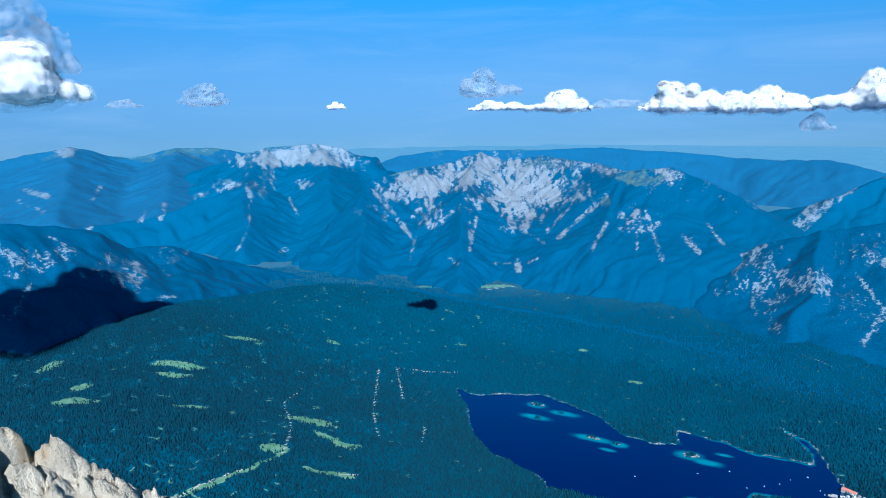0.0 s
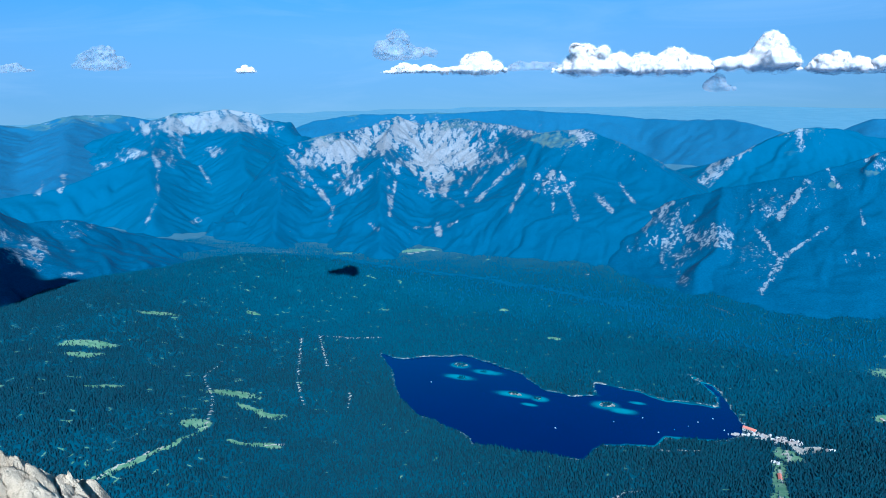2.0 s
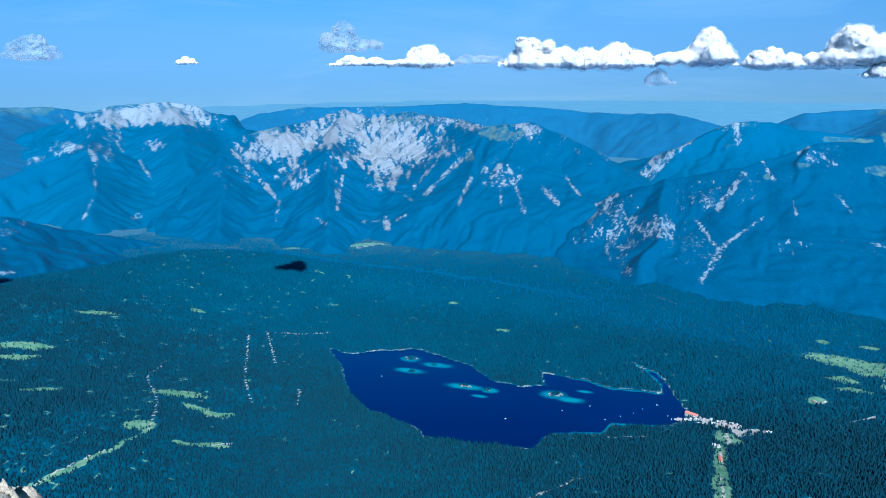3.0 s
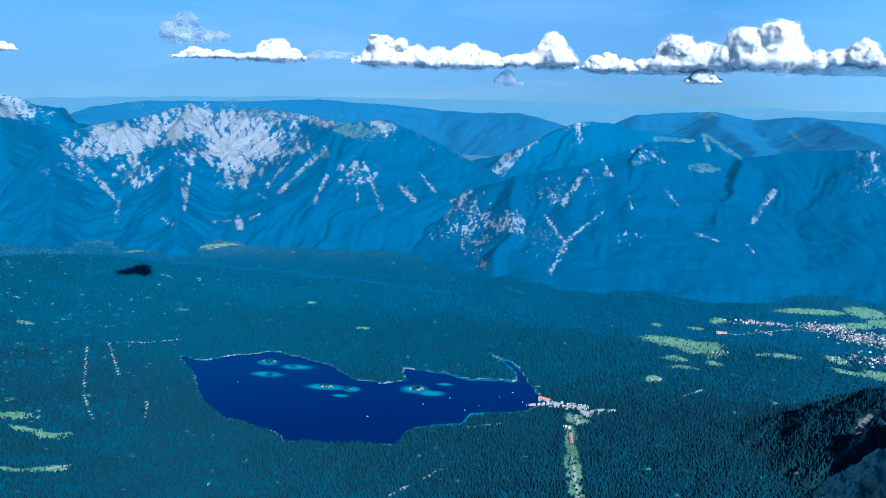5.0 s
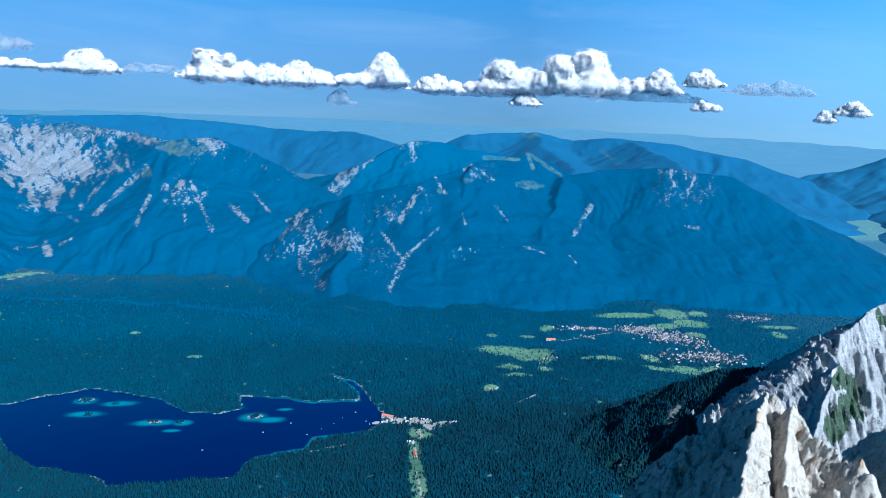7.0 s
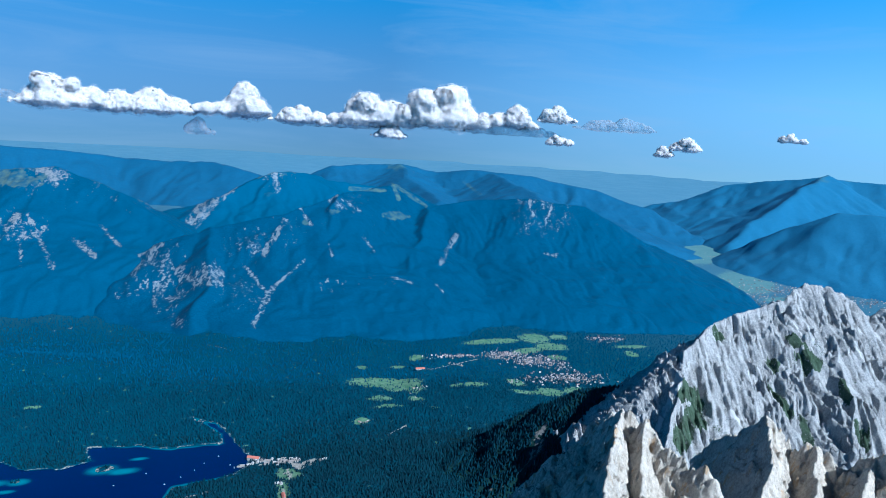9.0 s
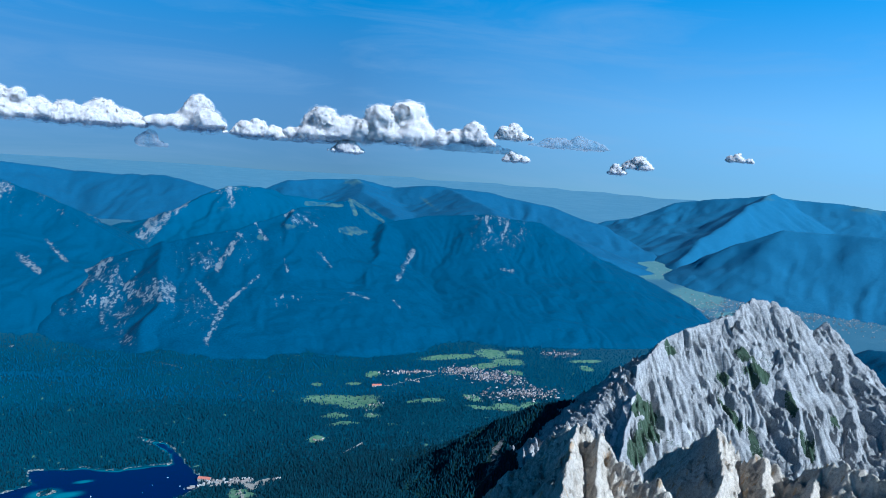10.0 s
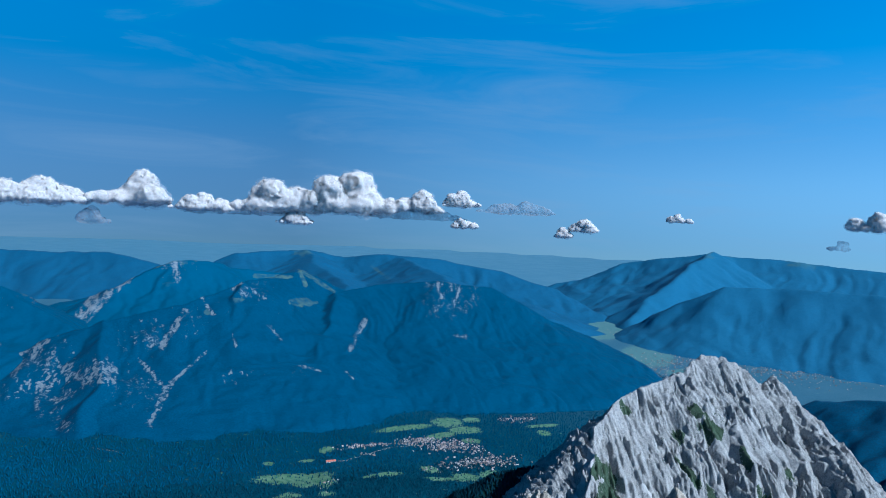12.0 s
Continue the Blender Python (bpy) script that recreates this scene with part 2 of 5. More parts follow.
def vapour(name, rgb, density, grain=0.02, deep=0.0):
    """Cloud: white droplets. Light wanders about inside a thick body (deep); a veil lets a share of it pass (density under 1)."""
    k = Mat(name, 1.0, 0.0)
    k.b.inputs["Base Color"].default_value = (*rgb, 1)
    if deep:
        k.b.inputs["Subsurface Weight"].default_value = 1.0
        k.b.inputs["Subsurface Radius"].default_value = (1.0, 1.0, 1.0)
        k.b.inputs["Subsurface Scale"].default_value = deep
    soft, thick, clear, torn = (k.n.new("ShaderNode" + t) for t in ("BsdfTranslucent", "MixShader", "BsdfTransparent", "MixShader"))
    soft.inputs["Color"].default_value = (*rgb, 1)
    thick.inputs[0].default_value = 0.15 if deep else 0.5
    k.l.new(k.b.outputs[0], thick.inputs[1])
    k.l.new(soft.outputs[0], thick.inputs[2])
    if density < 1:
        k.l.new(k.span(k.noise(grain, 5, 0.65), 0.36, 0.62, 0.15 * density, density), torn.inputs[0])
        k.l.new(clear.outputs[0], torn.inputs[1])
        k.l.new(thick.outputs[0], torn.inputs[2])
        thick = torn
    k.l.new(thick.outputs[0], k.n["Material Output"].inputs["Surface"])
    return k.m


MAT_CLOUD, MAT_VEIL, MAT_WISP, MAT_GREY = (vapour("cloud_body", (0.52, 0.495, 0.49), 1.0, deep=26.0), vapour("cloud_veil", (0.86, 0.85, 0.86), 0.36, 0.02),
                                           vapour("cloud_wisp", (0.86, 0.88, 0.91), 0.18, 0.016), vapour("grey_cloud", (0.50, 0.54, 0.60), 0.30, 0.012))


def spruce(name, a, b):
    k = Mat(name)
    return k.done(k.mix(k.island(), a, b))


# haze painted into the crowns: bluer, paler copies for the farther woods
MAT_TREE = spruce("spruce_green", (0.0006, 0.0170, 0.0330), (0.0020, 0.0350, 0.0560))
MAT_TREE_B = spruce("spruce_light_haze", (0.0009, 0.0255, 0.0520), (0.0024, 0.0480, 0.0830))
MAT_TREE_C = spruce("spruce_more_haze", (0.0014, 0.0430, 0.0950), (0.0031, 0.0680, 0.1360))
# the shade these flanks lie in is partly put into the dark colours
MAT_SHADE = mountain_mat("shaded_flank", (0.0027, 0.0205, 0.0228), (0.0055, 0.0319, 0.0296), (0.1368, 0.1368, 0.1368), (0.2098, 0.2052, 0.1961), (0.0228, 0.0593, 0.0319), 0.6)

# ---- the large forms ----
LAKE_Z = 97.3
SHORE = [(-218, 417), (-199, 413), (-181, 425), (-158, 433), (-140, 427), (-113, 415), (-94, 398), (-76, 394), (-58, 400), (-65, 418), (-55, 416),
         (-36, 414), (-18, 407), (12, 408), (10, 421), (-8, 450), (9, 437), (17, 412), (25, 388), (22, 375), (10, 366), (-17, 362), (-20, 351),
         (-47, 342), (-51, 337), (-54, 324), (-88, 322), (-114, 321), (-122, 331), (-156, 341), (-178, 362), (-200, 397)]
ISLANDS = [(-156, 417, 5, 3), (-108, 386, 5, 2), (-93, 384, 3, 1.5), (-52, 390, 5, 3.5), (-148, 397, 3, 1.5), (-137, 411, 2.5, 1.5)]


def shore_distance(X, Y):
    """Distance to the lake's shore, negative on the water."""
    best, inside = np.full(X.shape, 1e9), np.zeros(X.shape, bool)
    for (ax, ay), (bx, by) in zip(SHORE, SHORE[1:] + SHORE[:1]):
        dx, dy = bx - ax, by - ay
        t = np.clip(((X - ax) * dx + (Y - ay) * dy) / (dx * dx + dy * dy), 0, 1)
        best = np.minimum(best, np.hypot(X - ax - t * dx, Y - ay - t * dy))
        cross = (ay > Y) != (by > Y)
        inside ^= cross & (X < ax + (Y - ay) / (by - ay if by != ay else 1e-9) * dx)
    sd = np.where(inside, -best, best) + 2.2 * fbm(X / 9, Y / 9, 3, 5)
    for ix, iy, rx, ry in ISLANDS:
        sd = np.maximum(sd, 3.0 * (1 - np.hypot((X - ix) / rx, (Y - iy) / ry)) + 1.2 * fbm(X / 3, Y / 3, 2, 6))
    return sd


def hump(X, Y, x, y, rx, ry, h, turn=0):
    a = radians(turn)
    u, v = (X - x) * math.cos(a) + (Y - y) * math.sin(a), -(X - x) * math.sin(a) + (Y - y) * math.cos(a)
    return h * np.exp(-(u / rx) ** 2 - (v / ry) ** 2)


def land(X, Y):
    """Height of the valley ground."""
    far = np.hypot(X, Y)
    z = 80 - 12 * step(100, 700, X) - 6 * step(900, 2500, far)
    z = z + 18 * (1 - step(430, 660, Y + 0.25 * X)) * (1 - step(60, 330, X))
    z = z + hump(X, Y, -450, 400, 170, 120, 30, 35) + hump(X, Y, -330, 520, 120, 62, 25, 20) + hump(X, Y, -150, 575, 130, 50, 12, -10)
    z = z + hump(X, Y, -330, 230, 130, 90, 24) + hump(X, Y, 120, 280, 120, 100, 16)
    rough = 5.0 * fbm(X / 70, Y / 70, 4, 3) + 1.6 * fbm(X / 14, Y / 14, 3, 8)
    z = z + rough * (1 - 0.7 * step(150, 420, X)) * (1 - 0.8 * step(1200, 2200, far))
    sd = shore_distance(X, Y)
    near = 1 - step(0, 60, sd)
    bank = LAKE_Z + np.where(sd > 0, 0.25 + 0.05 * sd + 0.10 * np.maximum(rough, 0), 0.3 * np.maximum(sd, -25))
    return z * (1 - near) + bank * near, sd


def crests(X, Y, lines):
    """Height under crest lines: each is (points, slope, rib length, rib depth). Returns height, distance from the crest and rib pattern."""
    H, D, R = np.full(X.shape, -1e9), np.zeros(X.shape), np.zeros(X.shape)
    for n, (pts, slope, rib, depth) in enumerate(lines):
        run = 0.0
        wx, wy = X + 0.5 * rib * fbm(X / (2.4 * rib), Y / (2.4 * rib), 3, 41), Y + 0.5 * rib * fbm(X / (2.4 * rib), Y / (2.4 * rib), 3, 43)
        for (ax, ay, az), (bx, by, bz) in zip(pts, pts[1:]):
            dx, dy = bx - ax, by - ay
            length = math.hypot(dx, dy)
            t = np.clip(((wx - ax) * dx + (wy - ay) * dy) / (length * length), 0, 1)
            d = np.hypot(wx - ax - t * dx, wy - ay - t * dy)
            # ribs run down from the crest, and fork as they go
            s = run + t * length + 0.25 * (X * dx + Y * dy) / length
            side = np.where((wx - ax) * dy - (wy - ay) * dx > 0, 37.0, 0.0)
            s = s / rib + side + 0.35 * vnoise(d / (1.5 * rib), s / (2 * rib), 5)
            ribs = 0.42 * np.abs(vnoise(s, d / (rib * 6), 7 + n)) + 0.30 * (0.75 - np.abs(vnoise(s * 2.6, d / (rib * 2.5), 19 + n))) + 0.18 * np.abs(vnoise(s * 6.1, d / rib, 23 + n)) + 0.10 * np.abs(vnoise(s * 13, d / (rib * 0.5), 29 + n))
            h = az + (bz - az) * t - slope * d * (1.12 - 0.3 * step(0, 260, d)) + depth * step(0, rib * 1.6, d) * (ribs * 2.2 - 0.7)
            better = h > H
            H, D, R = np.where(better, h, H), np.where(better, d, D), np.where(better, ribs, R)
            run += length
    return H, D, R


def mountain_height(X, Y, lines, rough):
    H, D, R = crests(X, Y, lines)
    w = lines[0][2] / 24.0
    H = H + rough * w * (5 * fbm(X / (38 * w), Y / (38 * w), 4, 61) + 4.0 * ridged(X / (13 * w), Y / (13 * w), 4, 67) - 2.6)
    return H, D, R


def erode(H, pitch, passes, k):
    """Running water cuts branching gullies into H. Returns the new heights and the size of each point's catchment."""
    ny, nx = H.shape
    n = ny * nx
    idx = np.arange(n).reshape(ny, nx)
    area = np.ones(n)
    for _ in range(passes):
        P = np.pad(H, 1, constant_values=1e9)
        best, target, gap = np.zeros(H.shape), idx.copy(), np.full(H.shape, pitch)
        for dy in (-1, 0, 1):
            for dx in (-1, 0, 1):
                if dx or dy:
                    dist = pitch * math.hypot(dx, dy)
                    drop = (H - P[1 + dy:1 + dy + ny, 1 + dx:1 + dx + nx]) / dist
                    m = drop > best
                    best, target, gap = np.where(m, drop, best), np.where(m, idx + dy * nx + dx, target), np.where(m, dist, gap)
        order = np.argsort(H.ravel())
        to, up = target.ravel().tolist(), order.tolist()
        flow = [1.0] * n
        for i in reversed(up):
            j = to[i]
            if j != i:
                flow[j] += flow[i]
        area = np.array(flow)
        cut = (k * np.sqrt(area) / gap.ravel()).tolist()
        h = H.ravel().tolist()
        for i in up:
            f = cut[i]
            h[i] = (h[i] + f * h[to[i]]) / (1.0 + f)
        H = np.array(h).reshape(ny, nx)
    return H, area.reshape(ny, nx)


def strokes(X, Y, lines, seed=0):
    """Share of cover under tapered strokes (x0, y0, x1, y1, width)."""
    m = np.zeros(X.shape)
    for ax, ay, bx, by, w in lines:
        dx, dy = bx - ax, by - ay
        t = np.clip(((X - ax) * dx + (Y - ay) * dy) / (dx * dx + dy * dy + 1e-9), 0, 1)
        d = np.hypot(X - ax - t * dx, Y - ay - t * dy) + 0.6 * w * fbm(X / (1.5 * w + min(2, 3 * w)), Y / (1.5 * w + min(2, 3 * w)), 3, 9 + seed)
        m = np.maximum(m, 1 - step(0.5 * w, 1.2 * w, d))
    return m


SURFACES = {}


def facets(x, y, seed):
    """Broken, tilted planes: every cell of a shaken lattice has a slope and a step of its own. About -1 to 1."""
    ix, iy = np.floor(x).astype(np.int64), np.floor(y).astype(np.int64)
    best, out, edge = np.full(x.shape, 9.0), np.zeros(x.shape), np.full(x.shape, 9.0)
    for dx in (-1, 0, 1):
        for dy in (-1, 0, 1):
            cx, cy = ix + dx, iy + dy
            px, py = cx + 0.5 + 0.45 * lattice(cx, cy, seed), cy + 0.5 + 0.45 * lattice(cx, cy, seed + 1)
            d = np.hypot(x - px, y - py)
            h = 0.5 * lattice(cx, cy, seed + 2) + 0.9 * (lattice(cx, cy, seed + 3) * (x - px) + lattice(cx, cy, seed + 4) * (y - py))
            m = d < best
            edge = np.where(m, best - d, np.minimum(edge, d - best))
            best, out = np.where(m, d, best), np.where(m, h, out)
    return out - 0.5 * (1 - step(0, 0.16, edge))


def bearings(X, Y, Z):
    """Compass bearing and angle above the eye's level of places, in degrees."""
    return np.degrees(np.arctan2(X, Y)), np.degrees(np.arctan2(Z - EYE, np.hypot(X, Y)))


def ellipse(U, V, u, v, ru, rv, turn):
    """1 in the middle of a tilted oval, 0 at its rim, negative outside."""
    a = radians(turn)
    p, q = (U - u) * math.cos(a) + (V - v) * math.sin(a), -(U - u) * math.sin(a) + (V - v) * math.cos(a)
    return 1 - np.hypot(p / ru, q / rv)


# pale scars and gullies (from, to, width) and rocky stretches (middle, half-widths, share), by bearing and angle in degrees
SCARS_MIDDLE = [(6.3, -8.4, 4.6, -11.3, 0.21), (7.9, -11.7, 5.5, -13.8, 0.12), (5.5, -13.8, 3.9, -16.9, 0.21), (3.0, -12.0, 5.0, -14.3, 0.12), (20.4, -9.1, 19.3, -11.5, 0.21), (12.5, -9.5, 13.7, -10.7, 0.10), (26.3, -5.7, 26.7, -7.0, 0.10), (28.0, -10.0, 28.9, -10.1, 0.12), (28.2, -6.1, 27.7, -7.8, 0.12), (15.3, -12.8, 17.3, -13.3, 0.08), (7.2, -7.0, 8.4, -8.8, 0.10), (10.9, -6.6, 12.3, -7.5, 0.12), (-3.7, -14.5, -3.4, -15.7, 0.15), (10.5, -6.2, 9.8, -6.8, 0.10), (-0.3, -13.1, -0.8, -13.8, 0.12), (9.9, -10.3, 10.2, -11.2, 0.08), (19.0, -13.2, 19.9, -14.0, 0.06)]
ROCKY_MIDDLE = [(-4.0, -11.5, 2.5, 2.0, 0.5), (-6.6, -13.8, 1.6, 0.8, 0.45), (-3.2, -14.1, 1.9, 1.2, 0.45), (0.1, -12.8, 2.2, 1.2, 0.45), (3.1, -10.4, 1.9, 1.5, 0.35), (9.9, -13.7, 1.3, 0.6, 0.45), (13.8, -13.2, 2.9, 0.7, 0.3), (27.6, -7.0, 2.5, 1.7, 0.38), (-5.1, -10.6, 1.7, 0.6, 0.4), (3.1, -14.6, 2.5, 1.7, 0.25), (11.8, -6.8, 1.7, 0.8, 0.3), (6.1, -9.3, 1.7, 1.7, 0.25), (22.0, -16.2, 1.9, 0.5, 0.12), (-2.2, -16.1, 1.2, 1.0, 0.3)]
SCARS_NORTH = [(-11.9, -8.5, -10.6, -11.9, 0.19), (-12.6, -8.7, -12.6, -11.8, 0.08), (-9.3, -9.9, -7.8, -11.2, 0.17), (-15.1, -9.3, -16.2, -11.5, 0.15), (-15.2, -7.0, -18.9, -10.4, 0.17), (-25.7, -8.8, -26.3, -11.5, 0.12), (-26.3, -9.2, -26.3, -10.9, 0.12), (-28.0, -12.0, -27.4, -12.5, 0.17), (-22.3, -12.2, -22.2, -13.2, 0.21), (-24.2, -12.6, -22.9, -12.5, 0.10), (-21.4, -12.5, -20.5, -12.1, 0.10), (-32.9, -8.0, -31.0, -10.4, 0.21), (-30.9, -10.4, -31.4, -12.3, 0.12), (-29.9, -9.8, -27.6, -8.2, 0.12), (-10.9, -4.8, -10.1, -5.9, 0.17), (-6.6, -6.8, -5.2, -8.0, 0.10), (-7.4, -8.8, -6.1, -10.5, 0.10), (-22.7, -9.4, -20.0, -10.9, 0.08), (-17.9, -7.8, -19.8, -9.9, 0.17), (-34.1, -6.3, -32.9, -8.0, 0.21)]
ROCKY_NORTH = [(-31.0, -6.3, 3.3, 1.2, 0.55), (-29.7, -8.2, 1.5, 1.5, 0.5), (-25.0, -4.8, 3.8, 1.5, 0.6), (-23.7, -6.8, 2.9, 1.6, 0.55), (-21.3, -7.3, 2.5, 1.9, 0.55), (-18.3, -6.7, 2.5, 1.2, 0.5), (-22.2, -9.0, 1.5, 1.2, 0.5), (-16.4, -4.7, 3.3, 0.8, 0.42), (-12.6, -9.0, 1.9, 1.0, 0.5), (-10.7, -5.3, 1.7, 0.6, 0.4), (-8.9, -10.6, 2.1, 0.6, 0.3), (-27.6, -5.6, 2.5, 1.0, 0.5), (-6.1, -4.8, 1.7, 0.6, 0.3), (-2.2, -5.1, 2.1, 0.5, 0.35)]
SCARS_BEHIND = [(2.7, -5.1, -0.7, -8.7, 0.33), (5.2, -4.6, 5.7, -6.1, 0.25), (3.4, -4.7, 1.8, -6.3, 0.25), (0.7, -6.3, -1.2, -8.6, 0.17)]
PASTURES = [(14.9, -5.1, 17.8, -6.8, 0.17), (14.4, -5.7, 11.5, -5.7, 0.17), (15.0, -5.3, 15.5, -6.3, 0.21), (20.8, -4.6, 22.3, -5.6, 0.12)]
MEADOWS = [(15.2, -7.7, 1.4, 0.4, 1), (-12.7, -5.6, 2.1, 0.6, 1), (-15.2, -7.4, 0.5, 0.6, 0.8), (20.1, -5.1, 0.8, 0.4, 0.7), (5.0, -6.4, 0.6, 0.3, 0.5), (7.9, -8.6, 0.4, 0.3, 0.6), (10.3, -7.6, 0.7, 0.3, 0.6)]
SCARS_WEST = [(-61.1, -9.6, -59.4, -10.7, 0.25), (-61.7, -8.9, -60.8, -9.9, 0.21), (-60.1, -11.6, -61.5, -13.7, 0.17), (-62.1, -13.6, -61.4, -15.1, 0.17), (-61.4, -15.2, -58.8, -16.5, 0.10), (-58.2, -9.3, -57.6, -10.2, 0.12), (-56.9, -11.1, -56.6, -11.7, 0.12), (-54.9, -10.1, -55.0, -12.0, 0.21), (-56.0, -11.2, -54.5, -12.0, 0.17), (-53.1, -11.1, -53.1, -13.3, 0.29), (-52.0, -10.6, -50.7, -12.3, 0.06), (-51.5, -13.9, -50.5, -14.0, 0.21), (-50.2, -15.3, -49.6, -14.8, 0.21), (-58.8, -8.3, -58.3, -8.6, 0.12), (-57.6, -8.8, -57.6, -10.0, 0.08), (-54.2, -12.3, -54.0, -12.8, 0.21), (-61.9, -10.5, -60.9, -11.0, 0.17)]
ROCKY_WEST = [(-60.4, -10.1, 1.7, 1.0, 0.4), (-54.7, -11.4, 1.7, 1.2, 0.4), (-53.0, -12.4, 1.0, 1.5, 0.4), (-50.3, -10.5, 1.5, 1.0, 0.35), (-57.9, -9.6, 1.2, 1.2, 0.35)]
SCARS_FAR = [(-44.0, -5.6, -44.4, -8.8, 0.12), (-44.4, -8.8, -45.5, -10.8, 0.07), (-41.1, -6.7, -40.4, -8.2, 0.10), (-42.7, -3.2, -42.3, -3.9, 0.33), (-48.3, -6.3, -47.4, -6.0, 0.17), (-55.4, -5.9, -54.9, -5.2, 0.21), (-59.7, -5.0, -58.3, -5.6, 0.21), (-60.1, -5.7, -59.7, -6.1, 0.17), (-50.9, -7.7, -50.5, -6.6, 0.17), (-52.4, -7.8, -52.0, -6.9, 0.17), (-56.6, -8.4, -55.8, -7.9, 0.17), (-57.9, -6.5, -58.2, -7.7, 0.05), (-59.1, -6.3, -58.7, -6.6, 0.17), (-42.1, -11.0, -41.6, -10.8, 0.17)]
ROCKY_FAR = [(-42.3, -3.5, 3.5, 0.7, 0.55), (-37.8, -3.2, 3.1, 1.1, 0.55), (-43.3, -5.4, 1.5, 1.5, 0.5), (-40.0, -5.6, 1.0, 0.5, 0.55), (-45.9, -5.5, 1.1, 0.5, 0.45), (-56.5, -2.1, 1.1, 0.8, 0.5), (-36.0, -4.1, 1.7, 0.8, 0.4), (-34.4, -8.3, 1.7, 1.2, 0.35)]


def mountain(name, label, lines, box, pitch, material, rock, rough=0.5, tree_line=178.0, scars=(), rocky=(), pasture=(), meadows=(), cut=0.02, passes=10, broken=(), fall=225.0):
    """One massif over a stretch of ground box = (x0, x1, y0, y1). rock: how much of it is bare."""
    xs, ys = np.arange(box[0], box[1], pitch), np.arange(box[2], box[3], pitch)
    X, Y = np.meshgrid(xs, ys)
    H, D, R = mountain_height(X, Y, lines, rough)
    rim = np.minimum(np.minimum(X - box[0], box[1] - X), np.minimum(Y - box[2], box[3] - Y))
    H = H - 90 * (1 - step(0, 0.09 * (box[1] - box[0]), rim))
    if broken:
        c, f = math.cos(radians(fall)), math.sin(radians(fall))
        across, along = X * c - Y * f, X * f + Y * c
        tilt = across + 0.25 * along
        for j, (size, amp, stretch) in enumerate(broken):
            bend = 0.5 * size * fbm(X / (2.5 * size), Y / (2.5 * size), 3, 51 + j)
            H = H + amp * facets((tilt + bend) / size, (along + bend) / (size * stretch), 301 + 11 * j)
    H, area = erode(H, pitch, passes, cut * pitch)
    if not broken:
        Q = np.pad(H, 1, mode="edge")
        H = 0.4 * H + 0.15 * (Q[2:, 1:-1] + Q[:-2, 1:-1] + Q[1:-1, 2:] + Q[1:-1, :-2])
    gy, gx = np.gradient(H, pitch)
    steep = np.hypot(gx, gy)
    w = lines[0][2] / 24.0
    patches = fbm(X / (50 * w), Y / (50 * w), 4, 77)
    high = step(tree_line - 34, tree_line + 20, H + 34 * patches)
    veins = 1 - step(0.5, 2.4, np.log(area))
    gully = step(2.2, 4.6, np.log(area)) * (1 - step(5.6, 7.5, np.log(area)))
    bare = rock + 0.34 * high + (0.04 + 0.3 * high) * gully + 0.25 * (steep - 0.62) + 0.20 * patches
    grass = high * 0.8 - 0.7 * step(0.45, 0.75, steep) + 0.3 * patches
    AZ, EL = bearings(X, Y, H)
    torn = fbm(AZ * 4.5 + 0.6 * EL, EL * 2.2, 5, 83) + 0.5 * fbm(AZ * 16, EL * 7, 3, 87)
    for az, el, ru, rv, share in rocky:
        bare = bare + share * step(-0.25, 0.5, ellipse(AZ, EL, az, el, ru, rv, 0) + 0.4 * torn) * (0.30 + 0.80 * step(-0.15, 0.3, torn) + 0.35 * veins)
    for az, el, ru, rv, share in meadows:
        m = share * step(0.0, 0.25, ellipse(AZ, EL, az, el, ru, rv, 0) + 0.5 * torn)
        grass, bare = np.maximum(grass, m), bare - m
    if len(pasture):
        m = strokes(AZ, EL, pasture)
        grass, bare = np.maximum(grass, m), bare - m
    if len(scars):
        bare = np.maximum(bare, strokes(AZ, EL, [(*q[:4], 1.5 * q[4]) for q in scars]) * (0.52 + 0.6 * torn))
    bare = np.where(rim < 0.10 * (box[1] - box[0]), np.minimum(bare, 0.1), bare) if not broken else bare
    SURFACES[name] = (xs, ys, H)
    me = grid_mesh(name, xs, ys, H, {"rock": np.clip(bare, 0, 1), "grass": np.clip(grass, 0, 1)}, H > 52)
    me.materials.append(material)
    return tagged(new(name, me), label, "mountain", "mountains", "structure")


